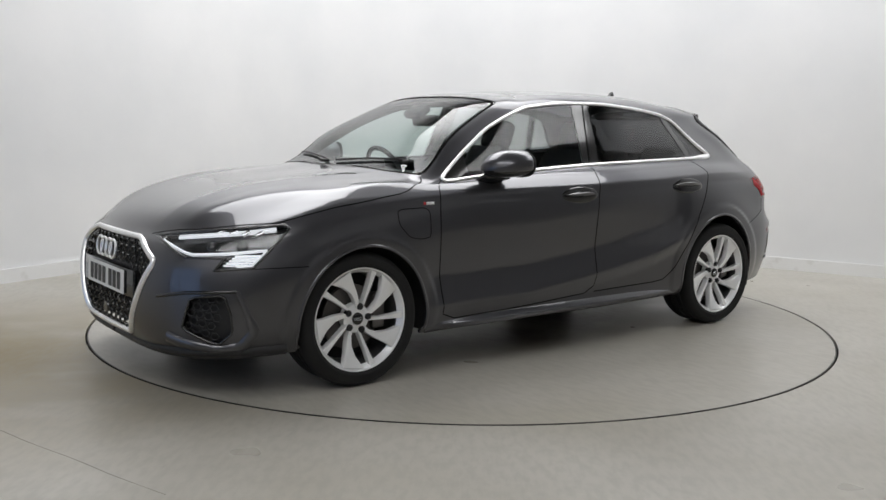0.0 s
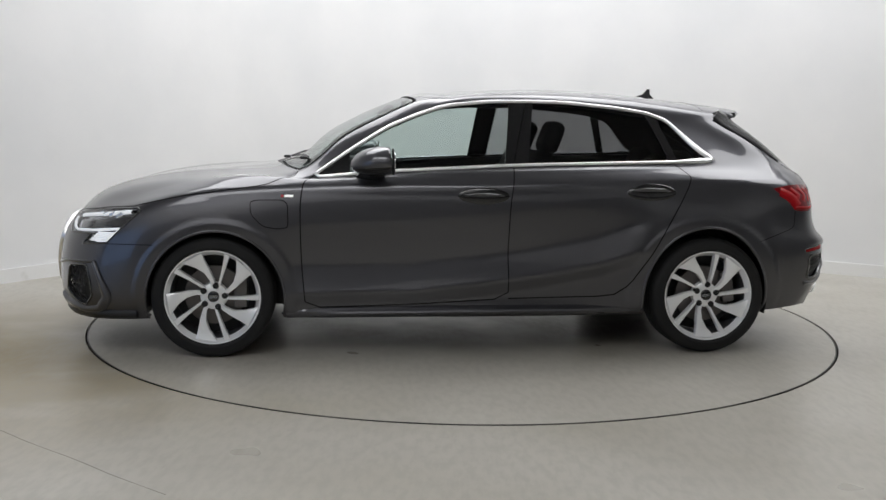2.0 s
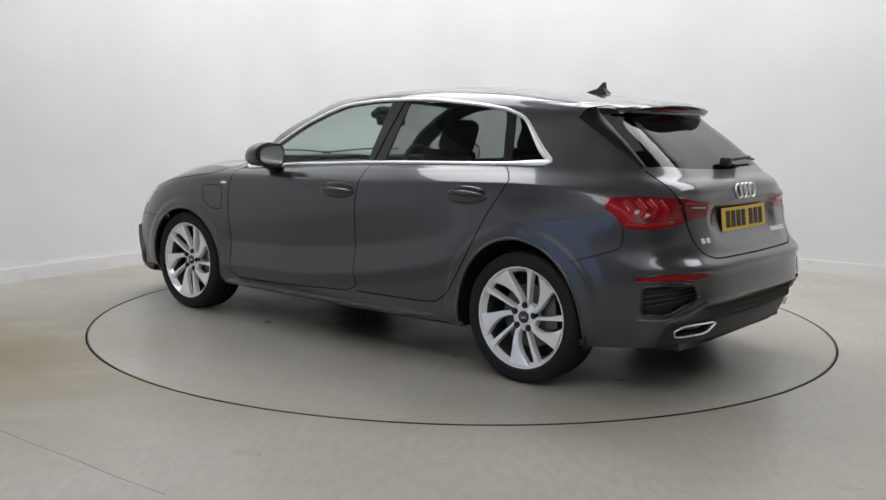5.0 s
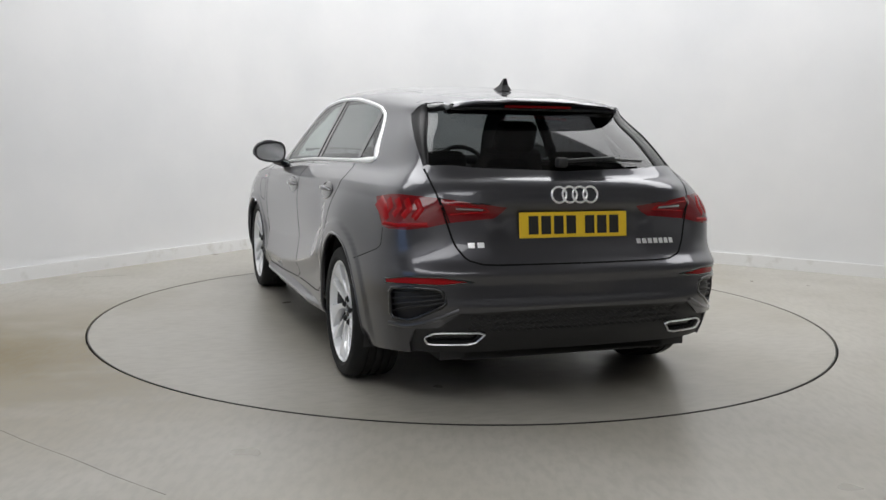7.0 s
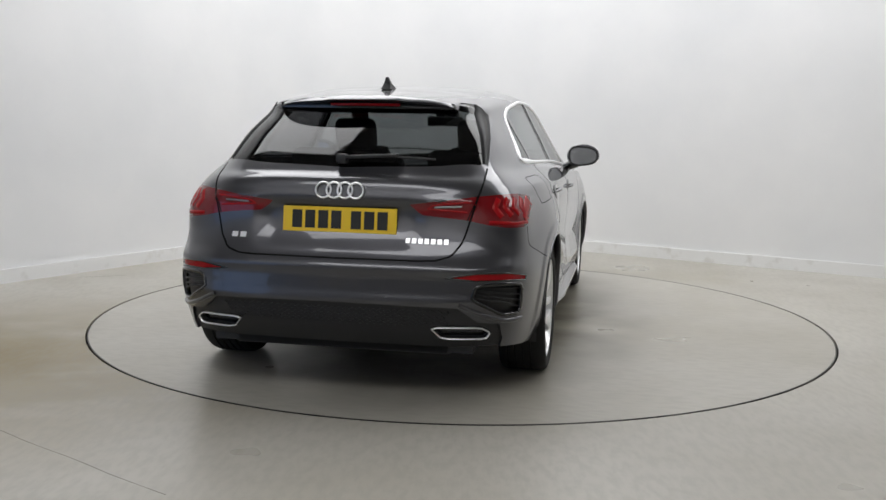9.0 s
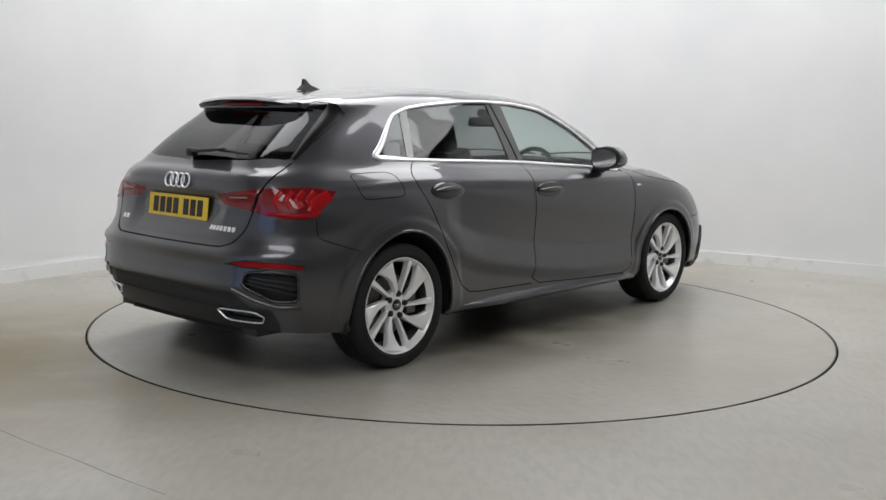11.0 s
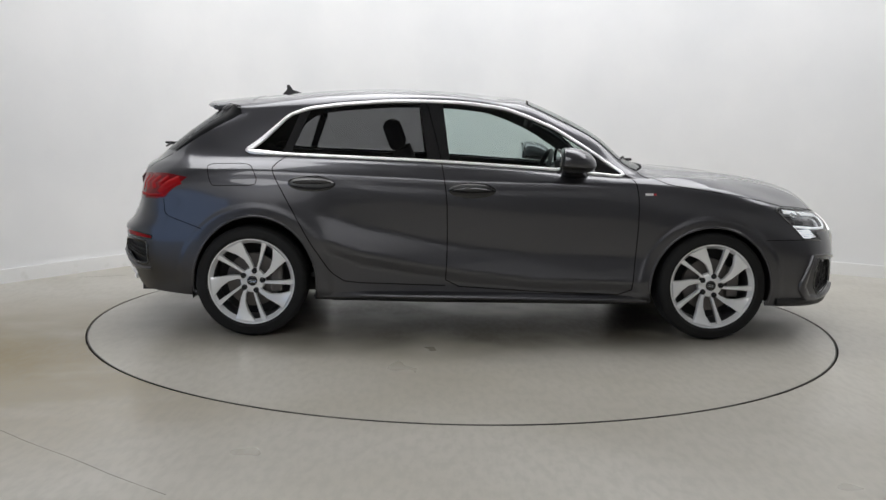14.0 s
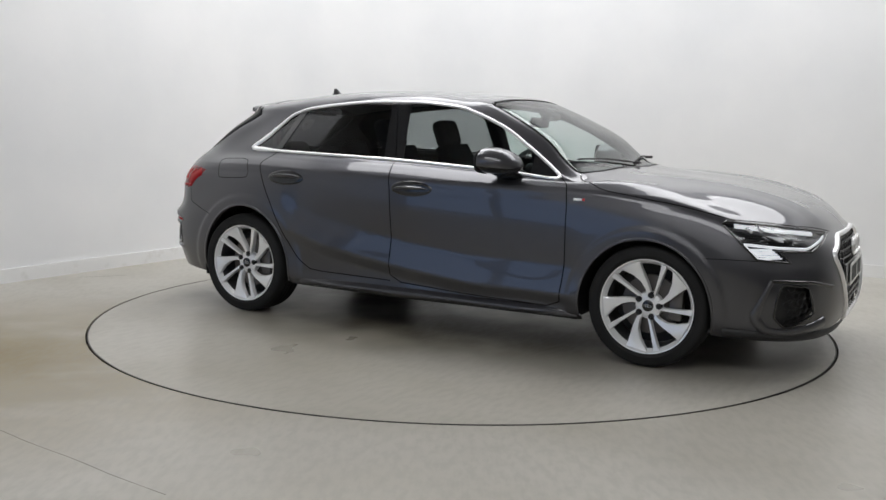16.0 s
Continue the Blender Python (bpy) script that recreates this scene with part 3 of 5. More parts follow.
class Skin:
    """The left half of the body's surface, from which panels, panes and lamps are cut by outlines."""

    def __init__(self, grid):
        self.nv, self.nu = grid.shape[:2]
        self.p = grid.reshape(-1, 3).copy()
        i, j = np.meshgrid(np.arange(self.nv - 1), np.arange(self.nu - 1), indexing="ij")
        a = (i * self.nu + j).ravel()
        self.f = np.stack([a, a + 1, a + self.nu + 1, a + self.nu], 1)
        du, dv = np.gradient(grid, axis=1), np.gradient(grid, axis=0)
        du[:, 0, 1], du[:, -1, 1] = np.abs(du[:, 0, 1]) + 1e-9, -np.abs(du[:, -1, 1]) - 1e-9
        n = np.cross(du, dv)
        n[:, 0, 1] = n[:, -1, 1] = n[-1, :, 1] = 0
        self.n = (n / (np.linalg.norm(n, axis=2, keepdims=True) + 1e-12)).reshape(-1, 3)
        if self.n[self.nu * 40 + self.nu // 2, 1] < 0:
            self.n, self.f = -self.n, self.f[:, ::-1]
        self.tree = BVHTree.FromPolygons([tuple(v) for v in self.p], [tuple(int(k) for k in f) for f in self.f])
        self.lab = np.zeros(len(self.f), int)
        self.names, self.fixed = [""], np.zeros(len(self.p), bool)
        self.where = self.p.copy()

    def basis(self, n):
        n = np.array(n, float) / np.linalg.norm(n)
        e1 = np.cross((0, 0, 1), n) if abs(n[2]) < 0.99 else np.array([0, 1.0, 0])
        e1 /= np.linalg.norm(e1)
        return n, e1, np.cross(n, e1)

    def outline(self, pts, cuts=1, closed=True):
        p = np.array(pts, float)
        for _ in range(cuts):
            q = np.roll(p, -1, 0) if closed else p[1:]
            b = p if closed else p[:-1]
            new_p = np.stack([0.86 * b + 0.14 * q, 0.14 * b + 0.86 * q], 1).reshape(-1, 3)
            p = new_p if closed else np.concatenate([p[:1], new_p, p[-1:]])
        return p

    def on(self, pts, n, step=0.012, closed=True):
        """An outline laid on the surface as seen along n: places and normals."""
        n, e1, e2 = self.basis(n)
        p = np.array(pts, float)
        if closed:
            p = np.concatenate([p, p[:1]])
        out = []
        for a, b in zip(p, p[1:]):
            k = max(1, int(round(np.linalg.norm(b - a) / step)))
            out += [a + (b - a) * i / k for i in range(k)]
        if not closed:
            out.append(p[-1])
        places, normals = [], []
        for q in out:
            hit, nor, _, _ = self.tree.ray_cast(Vector(q + n * 0.6), Vector(-n))
            if hit is None:
                hit, nor, _, _ = self.tree.find_nearest(Vector(q))
            if nor.dot(Vector(n)) < 0:
                nor = -nor
            places.append(np.array(hit))
            normals.append(np.array(nor))
        return np.array(places), np.array(normals)

    def claim(self, name, n, pts, cuts=1, snap=True, depth=0.3):
        """Marks the faces inside an outline seen along n, and draws the border's corners onto the outline."""
        n, e1, e2 = self.basis(n)
        p = self.outline(pts, cuts)
        poly = np.stack([p @ e1, p @ e2], 1)
        c = self.p[self.f].mean(1)
        fn = self.n[self.f].mean(1)
        s, t, d = c @ e1, c @ e2, c @ n
        dd = p @ n
        near = (self.lab == 0) & (fn @ n > 0.05) & (d > dd.min() - depth) & (d < dd.max() + depth)
        near &= (s > poly[:, 0].min()) & (s < poly[:, 0].max()) & (t > poly[:, 1].min()) & (t < poly[:, 1].max())
        idx = np.nonzero(near)[0]
        inside = np.zeros(len(idx), bool)
        x, y = s[idx], t[idx]
        for (x0, y0), (x1, y1) in zip(poly, np.roll(poly, -1, 0)):
            if y0 != y1:
                inside ^= ((y0 > y) != (y1 > y)) & (x < (x1 - x0) * (y - y0) / (y1 - y0) + x0)
        self.names.append(name)
        mine = idx[inside]
        self.lab[mine] = len(self.names) - 1
        if snap:
            inn, outn = np.zeros(len(self.p), bool), np.zeros(len(self.p), bool)
            inn[self.f[mine].ravel()] = True
            outn[self.f[self.lab == 0].ravel()] = True
            edge = np.nonzero(inn & outn & ~self.fixed)[0]
            a, b = poly, np.roll(poly, -1, 0)
            for v in edge:
                q = np.array([self.p[v] @ e1, self.p[v] @ e2])
                k = np.clip(((q - a) * (b - a)).sum(1) / (((b - a) ** 2).sum(1) + 1e-12), 0, 1)
                near_p = a + (b - a) * k[:, None]
                m = np.argmin(((near_p - q) ** 2).sum(1))
                if ((near_p[m] - q) ** 2).sum() > 0.03**2 or abs(self.p[v, 1]) < 1e-6:
                    continue
                shift = near_p[m] - q
                at = self.p[v] + shift[0] * e1 + shift[1] * e2
                hit, nor, _, _ = self.tree.ray_cast(Vector(at + n * 0.3), Vector(-n))
                if hit is not None and (np.array(hit) - self.p[v]) @ (np.array(hit) - self.p[v]) < 0.05**2:
                    self.where[v] = hit
                    self.fixed[v] = True
        return p

    def rest(self, name, mask):
        """Marks what is still unmarked where mask(x, y, z) holds."""
        c = self.p[self.f].mean(1)
        self.names.append(name)
        self.lab[(self.lab == 0) & mask(c[:, 0], c[:, 1], c[:, 2])] = len(self.names) - 1

    def shell(self, name, flange=0.014, inset=0.0):
        """Places, faces and normals of the left half of one marked panel, with its edges turned in."""
        f = self.f[self.lab == self.names.index(name)]
        used, inv = np.unique(f.ravel(), return_inverse=True)
        v, nn, f = self.where[used] - self.n[used] * inset, self.n[used], inv.reshape(-1, 4)
        if flange and len(f):
            e = np.stack([f, np.roll(f, -1, 1)], 2).reshape(-1, 2)
            key = np.sort(e, 1)
            _, first, count = np.unique(key, axis=0, return_index=True, return_counts=True)
            e = e[first[count == 1]]
            e = e[(np.abs(v[e[:, 0], 1]) > 1e-5) | (np.abs(v[e[:, 1], 1]) > 1e-5)]
            m = len(v)
            a, b = v[e[:, 0]], v[e[:, 1]]
            a2, b2 = a - nn[e[:, 0]] * flange, b - nn[e[:, 1]] * flange
            out = np.cross(b - a, nn[e[:, 0]])
            out /= np.linalg.norm(out, axis=1, keepdims=True) + 1e-12
            k = np.arange(len(e)) * 4 + m
            v = np.concatenate([v, np.stack([a, b, b2, a2], 1).reshape(-1, 3)])
            nn = np.concatenate([nn, np.repeat(out, 4, 0)])
            f = np.concatenate([f, np.stack([k + 1, k, k + 3, k + 2], 1)])
        return v, f, nn


FLIP = np.array([1.0, -1.0, 1.0])
skin = Skin(BODY)
SIDE, REAR, FRONT = (0, 1, 0.12), (-1, 0, 0.1), (1, 0, 0.05)
BOW, STERN, TOP = (0.72, 0.68, 0.1), (-0.72, 0.68, 0.1), (0.3, 0.42, 0.86)


def arch(cx, cz, rx, rz, y=0.9):
    a = [math.pi * (-0.10 + 1.20 * k / 40) for k in range(41)]
    return [(cx + rx * math.cos(q), y, cz + rz * math.sin(q)) for q in a] + [(cx - rx, y, 0.10), (cx + rx, y, 0.10)]


ARCH_F, ARCH_R = arch(1.302, 0.30, 0.352, 0.362), arch(-1.298, 0.30, 0.352, 0.392)
DLO = [(.828, .78, .930), (.62, .72, 1.075), (.422, .633, 1.195), (.26, .62, 1.265), (.114, .604, 1.315), (-.137, .594, 1.343), (-.40, .59, 1.348), (-.56, .593, 1.345),
       (-.846, .594, 1.320), (-1.013, .591, 1.297), (-1.13, .599, 1.258), (-1.285, .682, 1.105), (-1.372, .718, 1.045), (-1.127, .75, 1.032), (-.262, .764, 1.007), (.436, .772, .968)]
LAMP = [(2.10, .395, .708), (1.99, .575, .735), (1.688, .831, .772), (1.668, .846, .757), (1.765, .85, .668), (1.84, .84, .594), (1.982, .75, .580), (1.938, .765, .634), (2.06, .63, .628)]
FOG = [(2.065, .689, .464), (1.956, .794, .478), (1.937, .812, .406), (1.926, .812, .317), (1.974, .761, .256), (2.09, .649, .325), (2.08, .669, .397)]
BLADE = [(2.15, .53, .455), (2.08, .665, .483), (1.91, .823, .495), (1.88, .842, .416), (1.84, .848, .316), (1.887, .813, .252), (1.965, .75, .236), (2.084, .643, .262), (2.126, .58, .285), (2.168, .46, .30)]
GRILLE = [(2.15, 0, .690), (2.14, .29, .688), (2.13, .335, .676), (2.146, .478, .608), (2.15, .482, .585), (2.189, .318, .285), (2.19, .29, .262), (2.185, 0, .252)]
TAIL = [(-1.682, .797, .897), (-1.77, .765, .912), (-1.83, .738, .917), (-1.972, .596, .908), (-2.027, .326, .870), (-2.03, .39, .826), (-2.011, .574, .808), (-1.985, .67, .786),
        (-1.94, .742, .775), (-1.866, .797, .774), (-1.814, .812, .782)]
REFLECTOR = [(-1.90, .83, .566), (-2.001, .765, .586), (-2.075, .62, .588), (-2.104, .487, .568), (-2.077, .625, .556), (-2.01, .757, .556), (-1.907, .829, .548)]
VENT_R = [(-1.931, .819, .530), (-2.01, .763, .542), (-2.079, .625, .537), (-2.085, .60, .473), (-2.013, .74, .402), (-1.926, .811, .403)]
TAILPIPE = [(-2.02, .685, .325), (-2.05, .645, .350), (-2.099, .425, .349), (-2.072, .474, .297), (-2.017, .665, .295)]
DIFFUSER = [(-2.13, 0, .447), (-2.095, .547, .438), (-2.07, .63, .375), (-2.02, .715, .365), (-2.0, .725, .30), (-1.98, .70, .20), (-2.05, 0, .20)]
REAR_GLASS = [(-1.585, 0, 1.308), (-1.555, .36, 1.305), (-1.385, .535, 1.288), (-1.575, .598, 1.165), (-1.785, .618, 1.027), (-1.89, .40, 1.020), (-1.925, 0, 1.018)]
WINDSCREEN = [(.30, 0, 1.374), (.29, .26, 1.368), (.255, .535, 1.339), (.45, .578, 1.256), (.585, .615, 1.185), (.69, .648, 1.12), (.885, .712, .968), (.955, .52, .978), (.99, .25, .994), (1.0, 0, .996)]
BONNET = [(2.13, 0, .708), (2.10, .35, .712), (1.96, .60, .745), (1.72, .808, .778), (1.63, .83, .80), (1.535, .842, .82), (1.31, .85, .848), (1.05, .835, .886), (.91, .765, .945), (.89, .722, .960),
          (.965, .52, .978), (1.02, .25, .990), (1.04, 0, .992)]
GATE = [(-1.80, .617, 1.022), (-1.97, .606, .905), (-2.026, .556, .719), (-2.061, .509, .656), (-2.083, .431, .634), (-2.103, 0, .634)]
DOOR_F = [(.80, .79, .945), (.858, .80, .905), (.873, .86, .80), (.872, .88, .64), (.866, .875, .48), (.846, .871, .262), (.32, .865, .275), (-.219, .866, .305), (-.211, .872, .541),
          (-.218, .874, .80), (-.25, .764, 1.007)]
DOOR_R = [(-.25, .764, 1.007), (-.218, .874, .80), (-.211, .872, .541), (-.219, .866, .305), (-.78, .87, .318), (-.87, .88, .375), (-.99, .89, .55), (-1.10, .886, .755), (-1.185, .85, .905),
          (-1.205, .81, .955), (-1.17, .79, .995), (-1.115, .75, 1.032)]


def centred(pts):
    """An outline that ends on the car's middle plane, carried a little past it."""
    return [(pts[0][0], -0.06, pts[0][2])] + pts + [(pts[-1][0], -0.06, pts[-1][2])]


skin.claim("arch_front", SIDE, ARCH_F, 0)
skin.claim("arch_rear", SIDE, ARCH_R, 0)
DLO_LINE = skin.outline(DLO, 2)
for nm, lo, hi in (("mirror_corner", ((.62, 1.5), (.62, .8)), ((1.0, 1.5), (1.0, .8))), ("front_glass", ((-.262, 1.5), (-.175, .8)), ((.62, 1.5), (.62, .8))),
                   ("pillar_trim", ((-.395, 1.5), (-.30, .8)), ((-.262, 1.5), (-.175, .8))), ("rear_glass_side", ((-.93, 1.5), (-1.20, .8)), ((-.395, 1.5), (-.30, .8))),
                   ("quarter_bar", ((-.985, 1.5), (-1.245, .8)), ((-.93, 1.5), (-1.20, .8))), ("quarter_glass", ((-1.6, 1.5), (-1.6, .8)), ((-.985, 1.5), (-1.245, .8)))):
    # the window band is cut across into panes and pillars
    n_, e1_, e2_ = skin.basis(SIDE)
    def cut(poly, line, keep):
        (xa, za), (xb, zb) = line
        out = []
        def side_of(q):
            return keep * ((q[0] - xa) * (zb - za) - (q[2] - za) * (xb - xa))
        for q, r in zip(poly, poly[1:] + poly[:1]):
            sq, sr = side_of(q), side_of(r)
            if sq >= 0:
                out.append(q)
            if sq * sr < 0:
                k = sq / (sq - sr)
                out.append(tuple(a + (b - a) * k for a, b in zip(q, r)))
        return out
    ring = cut(cut([tuple(q) for q in DLO_LINE], lo, -1), hi, 1)
    if len(ring) > 2:
        skin.claim(nm, SIDE, ring, 0)
skin.claim("grille_opening", FRONT, centred(GRILLE), 0)
skin.claim("headlight", BOW, LAMP, 0)
skin.claim("fog_vent", BOW, FOG, 0)
skin.claim("tail_light", STERN, TAIL, 0)
skin.claim("reflector", STERN, REFLECTOR, 0)
skin.claim("rear_vent", STERN, VENT_R, 0)
skin.claim("tailpipe_opening", STERN, TAILPIPE, 0)
skin.claim("diffuser", REAR, centred(DIFFUSER), 0)
skin.claim("rear_glass", (-0.8, 0.1, 0.6), centred(REAR_GLASS), 1)
skin.claim("windscreen", (0.5, 0.15, 0.85), centred(WINDSCREEN), 0)
skin.claim("bonnet", TOP, centred(BONNET), 0)
skin.claim("tailgate", REAR, [(-1.85, -.06, 1.04)] + [(-1.74, .62, 1.06)] + GATE + [(-2.103, -.06, .634)], 0, snap=False)
skin.claim("front_door", SIDE, DOOR_F, 0, snap=False)
skin.claim("rear_door", SIDE, DOOR_R, 0, snap=False)
skin.rest("cowl", lambda x, y, z: (x > 0.80) & (x < 1.10) & (y < 0.66) & (z > 0.95))
skin.rest("front_bumper", lambda x, y, z: (x > 1.59) & ((z < 0.592) | ((x > 1.84) & (z < 0.76))))
skin.rest("rear_bumper", lambda x, y, z: ((x < -1.59) & (z < 0.614 - (x + 1.60) * 0.34)) | ((x < -1.825) & (z < 0.80)))
skin.rest("front_wing", lambda x, y, z: (x > 0.40) & (z < 1.0) & (z > 0.27) & (x > 0.84))
skin.rest("sill", lambda x, y, z: (z < 0.36) & (np.abs(x) < 1.0))
skin.rest("roof", lambda x, y, z: (z > 1.0) & (y < 0.50 + 0.035 * (x < -0.2)) & (z > 1.30))
skin.rest("side_frame", lambda x, y, z: x > -9)

# ---- the car, panel by panel ----
car = tagged(new("car"), "dark grey metallic five-door hatchback on silver alloy wheels", "car")


def both(name, key, material, parent, flange=0.014, inset=0.0, label=""):
    """A panel that spans the car's width, as one mesh."""
    v, f, n = skin.shell(key, flange, inset)
    vv, nn = np.concatenate([v, v * FLIP]), np.concatenate([n, n * FLIP])
    return link_mesh(name, vv, np.concatenate([f, f[:, ::-1] + len(v)]), material, parent, label, normals=nn)


def one(name, key, material, parent, s, flange=0.014, inset=0.0, label=""):
    """A panel of one side: s is 1 for the car's left and -1 for its right."""
    v, f, n = skin.shell(key, flange, inset)
    if s > 0:
        return link_mesh(name, v, f, material, parent, label, normals=n)
    return link_mesh(name, v * FLIP, f[:, ::-1], material, parent, label, normals=n * FLIP)


def ribbon(name, pts, n, width, height, material, parent, s=1, closed=True, cuts=0, lift=0.0, width_at=None, label=""):
    """A low band laid on the body along an outline."""
    p, nor = skin.on(skin.outline(pts, cuts, closed), n, closed=closed)
    if s < 0:
        p, nor = p * FLIP, nor * FLIP
    m = len(p)
    if closed:
        d = np.roll(p, -1, 0) - np.roll(p, 1, 0)
    else:
        d = np.gradient(p, axis=0)
    d /= np.linalg.norm(d, axis=1, keepdims=True) + 1e-9
    side = np.cross(d, nor)
    side /= np.linalg.norm(side, axis=1, keepdims=True) + 1e-9
    w = np.array([width_at(q) for q in p])[:, None] if width_at else width
    rows = [p + nor * (lift - 0.004) - side * w / 2, p + nor * (lift + height * 0.75) - side * w / 2 * 0.9, p + nor * (lift + height),
            p + nor * (lift + height * 0.75) + side * w / 2 * 0.9, p + nor * (lift - 0.004) + side * w / 2]
    v = np.stack(rows, 1).reshape(-1, 3)
    f = []
    for i in range(m if closed else m - 1):
        j = (i + 1) % m
        for k in range(4):
            f.append((i * 5 + k, i * 5 + k + 1, j * 5 + k + 1, j * 5 + k))
    return link_mesh(name, v, f, material, parent, label)


def seam(pts, n, parent, s=1, closed=False, cuts=1, width=0.0065):
    return ribbon("shut_line", pts, n, width, 0.0008, SEAM, parent, s, closed, cuts)


# painted panels over the whole width
bonnet = both("bonnet", "bonnet", PAINT, car)
roof = both("roof", "roof", PAINT, car)
front_bumper = both("front_bumper", "front_bumper", PAINT, car)
rear_bumper = both("rear_bumper", "rear_bumper", PAINT, car)
tailgate = both("tailgate", "tailgate", PAINT, car)
both("scuttle_panel", "cowl", BLACK_PLASTIC, car, label="black plastic panel under the windscreen")
windscreen = both("windscreen", "windscreen", GLASS_CLEAR, car, 0.0, 0.002, "clear windscreen")
rear_window = both("rear_window", "rear_glass", GLASS_REAR, tailgate, 0.0, 0.002, "dark tinted rear window")
diffuser = both("diffuser", "diffuser", BLACK_PLASTIC, rear_bumper, 0.03, 0.012, "black textured rear diffuser")

for s in (1, -1):
    wing = one("front_wing", "front_wing", PAINT, car, s, 0.02)
    frame_ = one("side_frame", "side_frame", PAINT, car, s, 0.02)
    one("sill", "sill", PAINT, car, s)
    fdoor = one("front_door", "front_door", PAINT, car, s)
    rdoor = one("rear_door", "rear_door", PAINT, car, s)
    one("door_glass", "front_glass", GLASS_CLEAR, fdoor, s, 0.0, 0.004, "clear door glass")
    one("mirror_corner", "mirror_corner", BLACK_GLOSS, fdoor, s, 0.0, 0.002)
    one("pillar_trim", "pillar_trim", BLACK_GLOSS, rdoor, s, 0.01, 0.002, "gloss black pillar cover")
    one("door_glass", "rear_glass_side", GLASS_DARK, rdoor, s, 0.0, 0.004, "dark tinted door glass")
    one("glass_divider", "quarter_bar", BLACK_GLOSS, rdoor, s, 0.01, 0.002)
    one("quarter_glass", "quarter_glass", GLASS_DARK, frame_, s, 0.0, 0.004, "dark tinted quarter glass")
    ribbon("window_trim", DLO, SIDE, 0.018, 0.006, CHROME, frame_, s, True, 2, 0.0,
           lambda q: 0.018 + 0.016 * math.exp(-((q[0] + 1.30) / 0.10) ** 2), "satin chrome trim round the side windows")
    seam(DOOR_F, SIDE, fdoor, s)
    seam([(-.25, .764, 1.012), (-.285, .70, 1.16), (-.335, .60, 1.343)], SIDE, fdoor, s)
    seam(DOOR_R[3:], SIDE, rdoor, s)
    seam(BONNET[1:10], TOP, bonnet, s)
    seam([(1.852, .838, .589), (1.72, .882, .591), (1.605, .902, .590)], SIDE, front_bumper, s, cuts=0, width=0.004)
    seam([(-1.60, .885, .614), (-1.70, .87, .645), (-1.80, .835, .680), (-1.824, .825, .70), (-1.824, .815, .775)], STERN, rear_bumper, s, width=0.004)
    seam([(-1.80, .617, 1.022)] + GATE[1:], (-0.9, 0.3, 0.1), tailgate, s, width=0.009)
    # arch edges and the dark liners behind them
    for cx, line in ((1.302, ARCH_F), (-1.298, ARCH_R)):
        ribbon("arch_lip", line[:41], SIDE, 0.014, 0.004, PAINT, wing if cx > 0 else frame_, s, False)
        bm = bmesh.new()
        rows = []
        for x, y, z in line[1:40]:
            k = 1.03
            xx, zz = cx + (x - cx) * k, 0.30 + (z - 0.30) * k
            rows.append([bm.verts.new((xx, s * yy, zz)) for yy in (0.845, 0.70, 0.52)])
        for a, b in zip(rows, rows[1:]):
            for k in range(2):
                bm.faces.new((a[k], a[k + 1], b[k + 1], b[k]))
        bm.faces.new([r[2] for r in rows])
        part("arch_liner", bm, BLACK_PLASTIC, wing if cx > 0 else frame_, "black wheel arch liner")

# screen surrounds
seam(WINDSCREEN[:-1], (0.5, 0.15, 0.85), windscreen, 1, width=0.016)
seam(WINDSCREEN[:-1], (0.5, 0.15, 0.85), windscreen, -1, width=0.016)
for s in (1, -1):
    ribbon("gate_blade", [(-1.435, .525, 1.283), (-1.53, .548, 1.218), (-1.66, .578, 1.125), (-1.785, .602, 1.035)], (-0.6, 0.62, 0.5), 0.10, 0.003, FRIT, tailgate, s, False, 1, 0.0,
           lambda q: float(np.interp(q[0], [-1.79, -1.43], [0.028, 0.105])), "gloss black blade beside the rear window")


